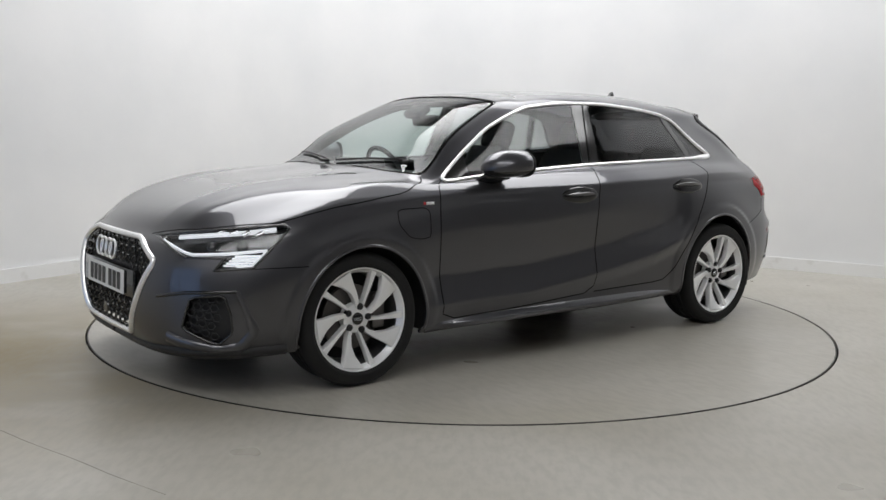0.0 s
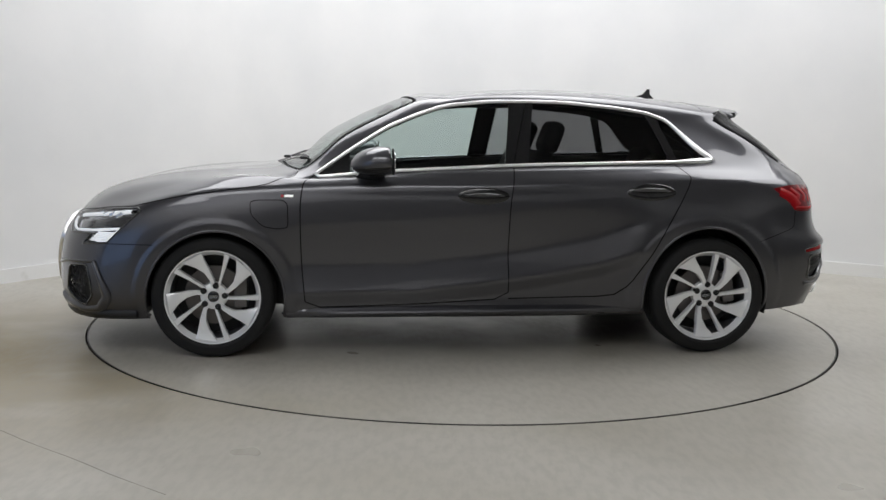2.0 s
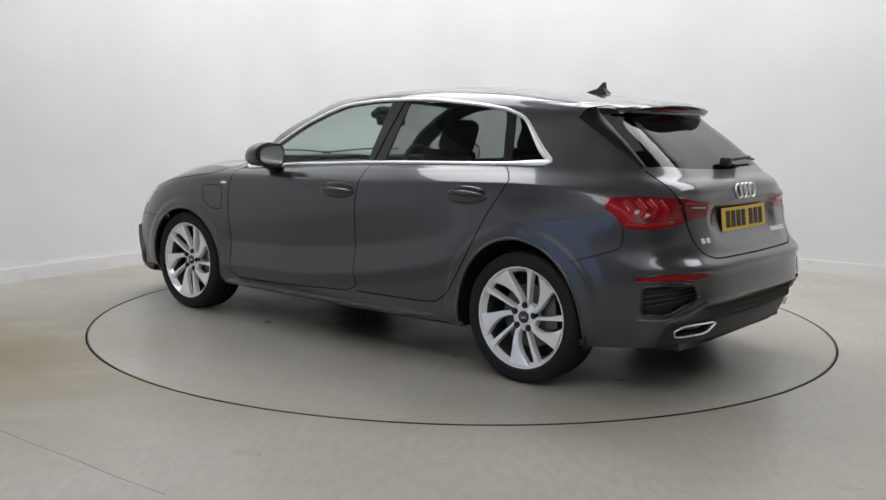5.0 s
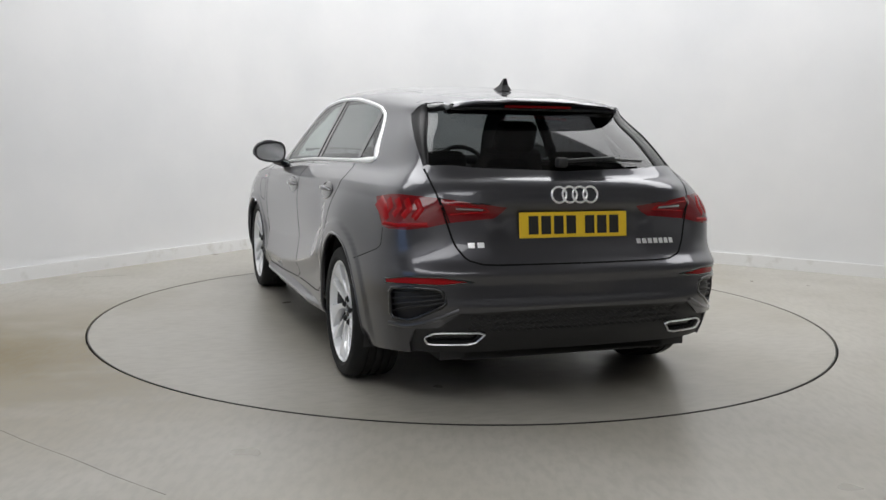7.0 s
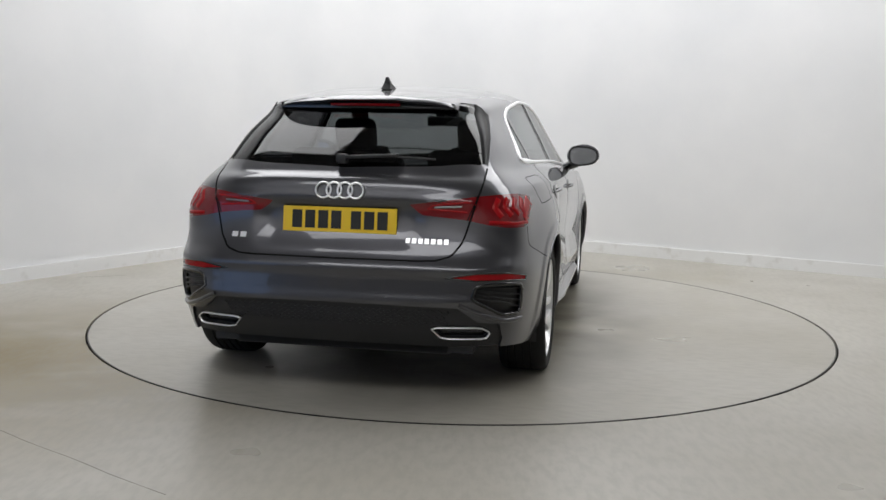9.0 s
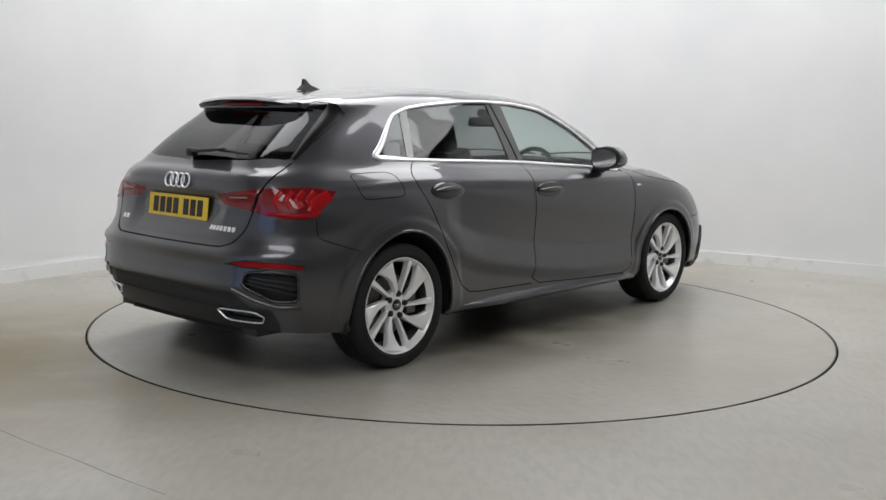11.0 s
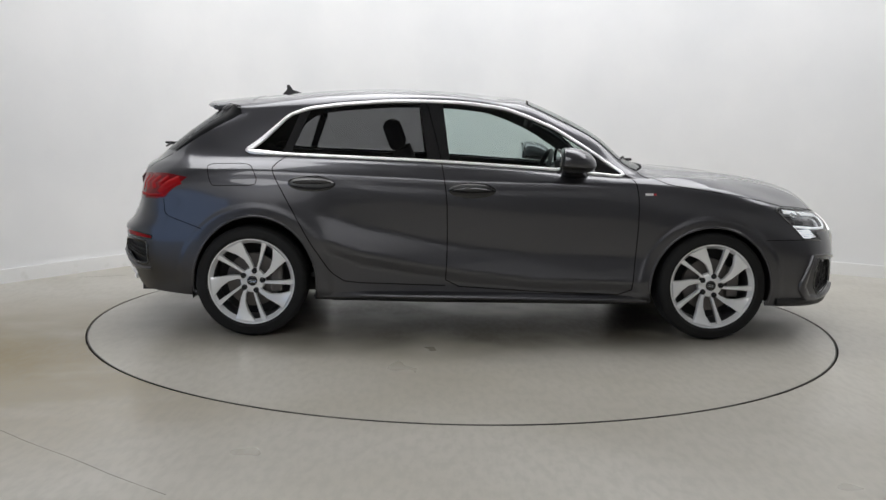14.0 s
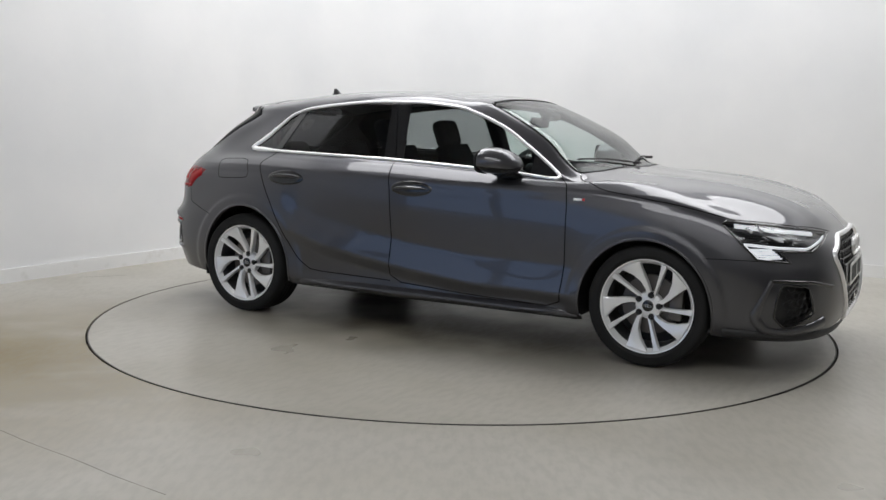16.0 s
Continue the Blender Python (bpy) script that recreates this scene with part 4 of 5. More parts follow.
# ---- wheels ----
def wheel_meshes():
    """One wheel, its axle along local z, its outer face at z = 0, local y up."""
    made = {}
    bm = bmesh.new()
    lathe(bm, [(0.219, -0.030), (0.226, -0.018), (0.233, -0.008), (0.238, 0.003), (0.2435, 0.004), (0.246, -0.004), (0.240, -0.012)], 96)
    made["barrel"] = (bm, RIM, "silver alloy rim")
    bm = bmesh.new()
    lathe(bm, [(0.224, -0.21), (0.214, -0.16), (0.212, -0.06), (0.219, -0.030)], 96)
    made["inner_barrel"] = (bm, RIM_DARK, "")
    bm = bmesh.new()
    prof = [(0.238, -0.004), (0.244, 0.002), (0.252, 0.010), (0.262, 0.0125), (0.267, 0.0105), (0.285, 0.0135), (0.300, 0.008), (0.3075, -0.002), (0.3125, -0.016), (0.3150, -0.034)]
    for g in range(4):
        z0 = -0.052 - g * 0.036
        prof += [(0.3155, z0), (0.3085, z0 - 0.002), (0.3085, z0 - 0.009), (0.3155, z0 - 0.011)]
    prof += [(0.3140, -0.19), (0.305, -0.208), (0.28, -0.214), (0.238, -0.208)]
    lathe(bm, prof, 128)
    made["tyre"] = (bm, RUBBER, "black low-profile tyre")

    def spoke(centre, half, zs, thick):
        """A swept blade from hub to rim: angle of its middle and half width, in degrees, at each radius."""
        bm = bmesh.new()
        radii = (0.052, 0.085, 0.13, 0.175, 0.215, 0.232)
        rows = []
        for r, c, h, z in zip(radii, centre, half, zs):
            row = []
            for k, (frac, dz) in enumerate(((-1, -thick), (-1, -0.004), (-0.86, 0.0), (0.86, 0.0), (1, -0.004), (1, -thick))):
                a = radians(c + h * frac)
                row.append(bm.verts.new((r * math.cos(a), r * math.sin(a), z + dz)))
            rows.append(row)
        for a, b in zip(rows, rows[1:]):
            for k in range(6):
                bm.faces.new((a[k], a[(k + 1) % 6], b[(k + 1) % 6], b[k]))
        bm.faces.new(rows[0][::-1])
        bm.faces.new(rows[-1])
        return bm

    dish = (-0.030, -0.024, -0.016, -0.009, -0.004, -0.002)
    for i in range(5):
        o = 72 * i
        made["blade%d" % i] = (spoke([o + v for v in (90, 94, 102, 110, 115.5, 117)], (11, 7.6, 7.4, 9.6, 12.6, 14.2), dish, 0.034), RIM, "")
        made["spoke%d" % i] = (spoke([o + v for v in (62, 66, 68.5, 70, 71, 71.5)], (7.5, 4.8, 3.6, 3.4, 3.6, 3.9), [z - 0.002 for z in dish], 0.034), RIM, "")
    bm = bmesh.new()
    lathe(bm, [(0.001, -0.030), (0.036, -0.030), (0.037, -0.033), (0.056, -0.035), (0.068, -0.041), (0.072, -0.075)], 48)
    made["hub"] = (bm, RIM, "")
    bm = bmesh.new()
    lathe(bm, [(0.0005, -0.0235), (0.025, -0.024), (0.0285, -0.026), (0.030, -0.031)], 40)
    made["cap"] = (bm, BLACK_GLOSS, "gloss black centre cap")
    bm = bmesh.new()
    for k in range(4):
        c = (k - 1.5) * 0.0088
        tube(bm, [(c + 0.0062 * math.cos(q), 0.0062 * math.sin(q), -0.0225) for q in [2 * math.pi * j / 20 for j in range(20)]], 0.0011, 5, True)
    made["cap_emblem"] = (bm, LAMP_SILVER, "")
    for i in range(5):
        a = radians(77 + 72 * i)
        bm = bmesh.new()
        m = Matrix.Translation((0.058 * math.cos(a), 0.058 * math.sin(a), 0))
        lathe(bm, [(0.0005, -0.017), (0.009, -0.017), (0.0105, -0.019), (0.0105, -0.027), (0.0158, -0.025), (0.0158, -0.045)], 16, m)
        made["bolt%d" % i] = (bm, BLACK_PLASTIC, "")
    bm = bmesh.new()
    lathe(bm, [(0.07, -0.085), (0.152, -0.085), (0.154, -0.087), (0.154, -0.105), (0.152, -0.107), (0.07, -0.107)], 64)
    made["brake_disc"] = (bm, IRON, "grey steel brake disc")
    bm = bmesh.new()
    box(bm, (0.07, 0.17, 0.06), Matrix.Translation((0.135, 0.02, -0.085)), 0.012)
    made["brake_caliper"] = (bm, IRON, "")
    bm = bmesh.new()
    lathe(bm, [(0.0, -0.16), (0.212, -0.16), (0.212, -0.20), (0.0, -0.20)], 32)
    made["backing"] = (bm, BLACK_PLASTIC, "")
    bm = bmesh.new()
    a = radians(28)
    tube(bm, [(0.219 * math.cos(a), 0.219 * math.sin(a), -0.03), (0.200 * math.cos(a), 0.200 * math.sin(a), -0.012)], 0.0035)
    made["valve"] = (bm, BLACK_PLASTIC, "")
    return made


def wheel(first, x, s, turn):
    outward = Matrix(((-s, 0, 0, x), (0, 0, s, 0.866 * s), (0, 1, 0, 0.3155), (0, 0, 0, 1)))
    m = outward @ Matrix.Rotation(radians(turn), 4, "Z")
    if first is None:
        made = wheel_meshes()
        bm, material, label = made.pop("barrel")
        root = part("wheel", bm, material, car, label or "")
        root["label"] = "five-blade silver alloy wheel with a black tyre"
        for key, (bm, material, label) in made.items():
            part(key.rstrip("0123456789"), bm, material, root, label)
        root.matrix_basis = m
        return root
    return copy_thing(first, m)


first_wheel = wheel(None, 1.318, 1, 0)
for x, s, turn in ((-1.318, 1, 8), (1.318, -1, -2), (-1.318, -1, 0)):
    wheel(first_wheel, x, s, turn)


def under():
    """The dark floor pan and the block behind the bumpers, so that no light comes up through the car."""
    bm = bmesh.new()
    box(bm, (1.75, 1.50, 0.05), Matrix.Translation((0.0, 0, 0.215)), 0.01)
    box(bm, (4.0, 1.0, 0.05), Matrix.Translation((0.0, 0, 0.235)), 0.01)
    box(bm, (0.06, 1.2, 0.55), Matrix.Translation((0.95, 0, 0.50)))
    box(bm, (0.06, 1.2, 0.55), Matrix.Translation((-0.95, 0, 0.50)))
    box(bm, (0.30, 1.2, 0.20), Matrix.Translation((-1.85, 0, 0.32)))
    part("floor_pan", bm, BLACK_PLASTIC, car, "black underbody")


under()


def at_body(x, y, z, n):
    p, nor = skin.on([(x, y, z), (x, y, z + 0.001)], n, closed=False)
    return Vector(p[0]), Vector(nor[0])


def facing(p, n, up=(0, 0, 1)):
    """A pose at p whose local z looks along n and whose local y points up."""
    z = Vector(n).normalized()
    x = Vector(up).cross(z).normalized()
    m = Matrix((x, z.cross(x), z)).transposed().to_4x4()
    return Matrix.Translation(p) @ m


def rings_emblem(name, m, r, bar, parent):
    bm = bmesh.new()
    for k in range(4):
        c = (k - 1.5) * r * 1.24
        tube(bm, [m @ Vector((c + r * 0.86 * math.cos(q), r * 0.86 * math.sin(q), 0.004 + 0.002 * (k % 2))) for q in [2 * math.pi * j / 36 for j in range(36)]], bar, 8, True)
    return part(name, bm, CHROME, parent, "bright chrome emblem of four rings")


def plate(m, material, parent, label):
    bm = bmesh.new()
    box(bm, (0.520, 0.111, 0.004), m @ Matrix.Translation((0, 0, 0.008)), 0.0015, 1)
    ob = part("number_plate", bm, material, parent, label)
    for x in (-0.182, -0.122, -0.062, -0.002, 0.088, 0.148, 0.208):
        bm = bmesh.new()
        box(bm, (0.046, 0.079, 0.0014), m @ Matrix.Translation((x - 0.012, 0, 0.0112)), 0.0005, 1)
        part("plate_bar", bm, PLATE_INK, ob)
    return ob


# ---- nose ----
def nose():
    both("grille_back", "grille_opening", BLACK_PLASTIC, front_bumper, 0.0, 0.045, "black grille backing")
    for s in (1, -1):
        ribbon("grille_frame", GRILLE, FRONT, 0.024, 0.014, CHROME, front_bumper, s, False, 0, 0.0, None, "satin chrome grille frame")
        ribbon("grille_edge", [(p[0], p[1] * 0.95, 0.47 + (p[2] - 0.47) * 0.95) for p in GRILLE], FRONT, 0.02, 0.004, BLACK_GLOSS, front_bumper, s, False, 0, -0.012)
    meshes = {"upper": bmesh.new(), "lower": bmesh.new()}
    pitch_y, pitch_z = 0.066, 0.037
    for row in range(-7, 8):
        for col in range(-9, 10):
            cy, cz = (col + 0.5 * (row % 2)) * pitch_y, 0.475 + row * pitch_z
            lim = np.interp(cz, [0.252, 0.29, 0.585, 0.608, 0.69], [0.27, 0.31, 0.46, 0.45, 0.31])
            if abs(cy) > lim - 0.03 or not 0.275 < cz < 0.672 or (abs(cy) < 0.30 and 0.405 < cz < 0.555) or 0.43 < cz < 0.53:
                continue
            p, _ = at_body(2.2, abs(cy), cz, FRONT)
            x = p.x - 0.014
            bm = meshes["upper" if cz > 0.48 else "lower"]
            ring = [(x - 0.006 * (k in (1, 2)), cy + dy * pitch_y, cz + dz * pitch_z) for k, (dy, dz) in enumerate(((-0.46, 0.0), (-0.22, 0.46), (0.22, 0.46), (0.46, 0.0), (0.22, -0.46), (-0.22, -0.46)))]
            tube(bm, ring, 0.0048, 5, True)
            tube(bm, [(x - 0.002, cy - 0.2 * pitch_y, cz - 0.42 * pitch_z), (x + 0.006, cy + 0.2 * pitch_y, cz - 0.42 * pitch_z)], 0.0055, 5)
    for bm in meshes.values():
        part("grille_mesh", bm, BLACK_GLOSS, front_bumper, "gloss black honeycomb grille mesh")
    bm = bmesh.new()
    p, n = at_body(2.2, 0.0, 0.48, FRONT)
    box(bm, (0.70, 0.125, 0.02), facing(p - Vector((0.024, 0, 0)), (1, 0, 0.04)), 0.006)
    part("plate_holder", bm, BLACK_GLOSS, front_bumper)
    plate(facing(p - Vector((0.012, 0, 0)), (1, 0, 0.04)), PLATE_WHITE, front_bumper, "white number plate with plain black bars")
    p, n = at_body(2.2, 0.0, 0.615, FRONT)
    rings_emblem("front_emblem", facing(p + Vector((0.004, 0, 0)), (1, 0, 0.12)), 0.050, 0.0062, front_bumper)
    bm = bmesh.new()
    lathe(bm, [(0.0005, 0.004), (0.025, 0.003), (0.028, -0.006)], 24, facing(at_body(2.2, 0.0, 0.33, FRONT)[0], (1, 0, 0)))
    part("radar_cover", bm, BLACK_GLOSS, front_bumper)
    # chin spoiler
    for s in (1, -1):
        ribbon("chin_lip", [(2.16, 0, .205), (2.15, .32, .205), (2.06, .60, .215), (1.92, .78, .225), (1.72, .86, .225)], (0.9, 0.4, -0.1), 0.05, 0.016, BLACK_PLASTIC, front_bumper, s, False, 2, 0.0, None, "black chin lip")
        # side vents with their blades
        v = one("fog_vent", "fog_vent", BLACK_PLASTIC, front_bumper, s, 0.0, 0.035, "black honeycomb corner vent")
        ribbon("vent_blade", BLADE[2:9], BOW, 0.040, 0.016, PAINT, front_bumper, s, False, 1, 0.0, lambda q: 0.022 + 0.03 * math.exp(-((q[2] - 0.30) / 0.09) ** 2), "raised body-coloured blade round the corner vent")
        ribbon("vent_shadow", BLADE[:3], BOW, 0.016, 0.008, BLACK_GLOSS, front_bumper, s, False, 0)
        ribbon("vent_edge", FOG, BOW, 0.010, 0.004, BLACK_GLOSS, front_bumper, s, True, 1)
        bm = bmesh.new()
        for row in range(5):
            for col in range(4):
                u, w = 0.12 + 0.2 * row, 0.1 + 0.26 * col + 0.13 * (row % 2)
                if w > 0.95:
                    continue
                a = Vector(FOG[5]).lerp(Vector(FOG[0]), u)
                b = Vector(FOG[4]).lerp(Vector(FOG[1]), u)
                c = a.lerp(b, w)
                p, n = at_body(c.x, c.y, c.z, BOW)
                m = facing((p - n * 0.018) * 1.0, n)
                pts = [m @ Vector((0.019 * math.cos(q), 0.017 * math.sin(q), 0)) for q in [math.pi / 3 * j for j in range(6)]]
                tube(bm, [Vector((q.x, q.y * s, q.z)) for q in pts], 0.0035, 5, True)
        part("vent_mesh", bm, BLACK_PLASTIC, v)


nose()


# ---- lamps ----
def lamps():
    for s in (1, -1):
        h = one("headlight", "headlight", LENS_CLEAR, car, s, 0.0, 0.001, "clear headlamp with dark housing and white light strips")
        one("housing", "headlight", BLACK_GLOSS, h, s, 0.0, 0.030)
        ribbon("lamp_rim", LAMP, BOW, 0.012, 0.002, BLACK_GLOSS, h, s, True, 0, -0.001)
        ribbon("light_strip", [(2.03, .50, .712), (1.96, .615, .727), (1.84, .735, .742), (1.715, .815, .757)], BOW, 0.022, 0.006, STRIP_GLOW, h, s, False, 1, -0.014, None, "white daylight strip")
        ribbon("light_strip", [(2.085, .44, .696), (2.045, .60, .652), (2.03, .64, .645), (1.93, .755, .653), (1.775, .843, .668)], BOW, 0.012, 0.006, STRIP_GLOW, h, s, False, 0, -0.012, None, "white daylight strip")
        ribbon("light_strip", [(1.785, .843, .660), (1.848, .832, .600), (1.90, .80, .596)], BOW, 0.009, 0.005, STRIP_GLOW, h, s, False, 0, -0.010, None, "white daylight strip")
        # reflector bars share the added glow to look brightly lit
        for k in range(5):
            z = 0.604 + 0.010 * k
            ribbon("reflector_bar", [(1.945 - 0.012 * k, .765 + 0.004 * k, z), (1.845 - 0.011 * k, .835, z)], BOW, 0.0085, 0.004, STRIP_GLOW, h, s, False, 0, -0.012)
        for k in range(4):
            f = 0.2 + 0.2 * k
            x, y = 1.96 + (1.73 - 1.96) * f, .61 + (.80 - .61) * f
            ribbon("reflector_block", [(x, y, .738 - 0.004 * k), (x - 0.02, y + 0.02, .752 - 0.002 * k)], BOW, 0.020, 0.010, LAMP_SILVER, h, s, False, 0, -0.016)
        for x, y, r in ((1.955, .665, 0.024), (1.85, .765, 0.024)):
            p, n = at_body(x, y, .692, BOW)
            p = (p - n * 0.03)
            m = facing(Vector((p.x, p.y * s, p.z)), Vector((n.x, n.y * s, n.z)))
            bm = bmesh.new()
            lathe(bm, [(0.0005, 0.012), (r * 0.5, 0.0105), (r * 0.85, 0.006), (r, 0.0), (r * 1.15, 0.003), (r * 1.2, -0.004)], 28, m)
            part("projector", bm, BLACK_GLOSS, h, "dark projector lens")
        t = one("tail_light", "tail_light", LENS_DEEP, car, s, 0.02, 0.0, "red tail lamp wrapping onto the tailgate")
        ribbon("lamp_rim", TAIL, STERN, 0.008, 0.002, BLACK_GLOSS, t, s, True, 0, -0.002)
        ribbon("red_element", [(-1.715, .790, .882), (-1.775, .785, .850), (-1.825, .790, .800)], STERN, 0.060, 0.0015, LENS_RED, t, s, False, 1, 0.0, None, "bright red light element")
        for k in range(4):
            f = k / 4
            x, y = -1.79 - 0.145 * f, .770 - 0.135 * f
            ribbon("red_element", [(x, y, .896), (x - 0.03, y - 0.012, .858), (x - 0.012, y + 0.006, .828 - 0.004 * k)], STERN, 0.029, 0.0015, LENS_RED, t, s, False, 0, 0.0, None, "bright red light element")
        ribbon("red_element", [(-1.80, .800, .793), (-1.90, .765, .790), (-1.985, .665, .800)], STERN, 0.018, 0.002, LENS_RED, t, s, False, 0, 0.0, None, "bright red light element")
        ribbon("red_element", [(-1.995, .58, .885), (-2.02, .42, .868), (-2.02, .40, .852), (-2.005, .575, .842)], STERN, 0.008, 0.0015, LENS_RED, t, s, False, 0, 0.0, None, "thin red light line")
        ribbon("white_element", [(-2.005, .545, .866), (-2.02, .43, .861)], STERN, 0.007, 0.003, SATIN_GREY, t, s, False, 0, 0.001)
        seam([(-1.972, .606, .912), (-2.012, .570, .806)], (-0.9, 0.3, 0.1), t, s, False, 0, 0.006)
        one("rear_reflector", "reflector", LENS_RED, rear_bumper, s, 0.02, 0.003, "red bumper reflector")
        ribbon("reflector_rim", REFLECTOR, STERN, 0.006, 0.002, BLACK_GLOSS, rear_bumper, s, True, 0)
        one("rear_vent", "rear_vent", BLACK_PLASTIC, rear_bumper, s, 0.0, 0.024, "black textured corner vent")
        ribbon("vent_edge", VENT_R, STERN, 0.014, 0.004, BLACK_GLOSS, rear_bumper, s, True, 1)
        for k in range(4):
            f = 0.15 + 0.22 * k
            a, b = Vector(VENT_R[0]).lerp(Vector(VENT_R[5]), f), Vector(VENT_R[2]).lerp(Vector(VENT_R[3]), f)
            ribbon("vent_bar", [tuple(a), tuple((a + b) / 2), tuple(b)], STERN, 0.008, 0.005, BLACK_PLASTIC, rear_bumper, s, False, 0, -0.016)
        one("tailpipe_inside", "tailpipe_opening", BLACK_GLOSS, rear_bumper, s, 0.0, 0.03)
        ribbon("tailpipe_trim", TAILPIPE, STERN, 0.005, 0.005, CHROME, rear_bumper, s, True, 1, 0.0, None, "chrome tailpipe frame")
        ribbon("bumper_blade", [(-1.90, .80, .375), (-1.99, .745, .375), (-2.06, .66, .405), (-2.10, .55, .452)], STERN, 0.020, 0.010, PAINT, rear_bumper, s, False, 1)
    bm = bmesh.new()
    for row in range(3):
        for col in range(-16, 17):
            y = (col + 0.5 * (row % 2)) * 0.031
            if abs(y) > 0.51:
                continue
            z = 0.365 + row * 0.026
            p, n = at_body(-2.1, abs(y), z, REAR)
            x = p.x + 0.013
            tube(bm, [(x, y - 0.014, z), (x - 0.003, y, z + 0.010), (x, y + 0.014, z), (x - 0.003, y, z - 0.010)], 0.0022, 4, True)
    part("diffuser_mesh", bm, BLACK_PLASTIC, rear_bumper, "black honeycomb strip")


lamps()


# ---- tail ----
def tail():
    p, n = at_body(-2.1, 0.0, 0.80, REAR)
    plate(facing(p + Vector((-0.002, 0, 0)), (-1, 0, 0.12)), PLATE_YELLOW, tailgate, "yellow number plate with plain black bars")
    p, n = at_body(-2.1, 0.0, 0.930, REAR)
    rings_emblem("rear_emblem", facing(p + Vector((-0.003, 0, 0)), n), 0.040, 0.0048, tailgate)
    for y0, y1, count in ((0.503, 0.421, 2), (-0.301, -0.497, 7)):
        for k in range(count):
            bm = bmesh.new()
            y = y0 + (y1 - y0) * (k + 0.5) / count
            p, n = at_body(-2.1, abs(y), 0.720, REAR)
            n = Vector((n.x, n.y * (1 if y > 0 else -1), n.z))
            box(bm, (abs(y1 - y0) / count * 0.72, 0.024, 0.004), facing(Vector((p.x, y, p.z)), n), 0.001, 1)
            part("badge_bar", bm, CHROME, tailgate, "chrome badge as a plain bar")
    # roof spoiler
    bm = bmesh.new()
    ys = [-0.515 + 1.03 * k / 36 for k in range(37)]
    rows = []
    for y in ys:
        q = abs(y) / 0.515
        zt = 1.372 - 0.020 * q**2 - 0.028 * q**6
        lip = -1.680 + 0.045 * q**2 + 0.05 * q**8
        yl = y * (1 - 0.15 * q**2)
        zl = 1.331 - 0.020 * q**2 - 0.016 * q**6 + 0.004 * (q < 0.36)
        x0 = -1.335 - 0.03 * q**2
        p0, _ = at_body(x0, min(abs(y), 0.53), 1.6, (0, 0, 1))
        zt = p0.z + 0.002
        rows.append([bm.verts.new(v) for v in ((x0, y, zt - 0.012), (x0 - 0.002, y, zt), (x0 * 0.6 + lip * 0.4, y * 0.5 + yl * 0.5, zt * 0.6 + zl * 0.4 + 0.004), (x0 * 0.2 + lip * 0.8, yl, zt * 0.2 + zl * 0.8 + 0.003),
                                               (lip + 0.016, yl, zl + 0.004), (lip, yl, zl - 0.009), (lip + 0.008, yl, zl - 0.014), (lip + 0.08, yl, zl - 0.018), (lip + 0.14, y, zl - 0.032), (x0 - 0.02, y, zt - 0.055))])
    for a, b in zip(rows, rows[1:]):
        for k in range(9):
            bm.faces.new((a[k], a[k + 1], b[k + 1], b[k]))
    bm.faces.new(rows[0])
    bm.faces.new(rows[-1][::-1])
    sp = part("roof_spoiler", bm, PAINT, tailgate, "body-coloured roof spoiler", sharp=50)
    bm = bmesh.new()
    box(bm, (0.10, 0.86, 0.03), Matrix.Translation((-1.555, 0, 1.288)) @ Matrix.Rotation(radians(12), 4, "Y"), 0.008)
    part("spoiler_underside", bm, BLACK_GLOSS, sp)
    bm = bmesh.new()
    box(bm, (0.012, 0.34, 0.012), Matrix.Translation((-1.625, 0, 1.303)), 0.003)
    part("brake_light", bm, LENS_RED, sp, "red high brake lamp")
    # rear wiper
    w = bmesh.new()
    a, an = at_body(-1.91, 0.02, 1.045, (-0.8, 0.1, 0.6))
    b, _ = at_body(-1.88, 0.40, 1.048, (-0.8, 0.1, 0.6))
    b = Vector((b.x, -b.y, b.z))
    lift = Vector((-0.022, 0, 0.018))
    tube(w, [a + lift, a.lerp(b, 0.5) + lift + Vector((0, 0, 0.010)), b + lift * 0.7], 0.006, 6)
    box(w, (0.05, 0.24, 0.014), Matrix.Translation(a.lerp(b, 0.32) + lift + Vector((-0.004, 0, 0.010))) @ Matrix.Rotation(radians(-3), 4, "X"), 0.005)
    box(w, (0.05, 0.05, 0.045), Matrix.Translation(a + lift * 0.9), 0.012)
    part("rear_wiper", w, BLACK_PLASTIC, tailgate, "black rear wiper")
    # aerial
    bm = bmesh.new()
    base, _ = at_body(-1.175, 0.0, 1.6, (0, 0, 1))
    prof = ((0.075, 0.0), (0.03, 0.018), (-0.01, 0.030), (-0.035, 0.062), (-0.050, 0.062), (-0.048, 0.030), (-0.065, 0.012), (-0.075, 0.0))
    left, right = [], []
    for dx, dz in prof:
        wdt = 0.024 * (1 - dz / 0.075) + 0.002
        left.append(bm.verts.new(base + Vector((dx, wdt, dz - 0.004))))
        right.append(bm.verts.new(base + Vector((dx, -wdt, dz - 0.004))))
    bm.faces.new(left)
    bm.faces.new(right[::-1])
    for k in range(len(prof)):
        j = (k + 1) % len(prof)
        bm.faces.new((left[k], right[k], right[j], left[j]))
    part("roof_aerial", bm, BLACK_PLASTIC, roof, "black shark-fin aerial", sharp=25)


tail()


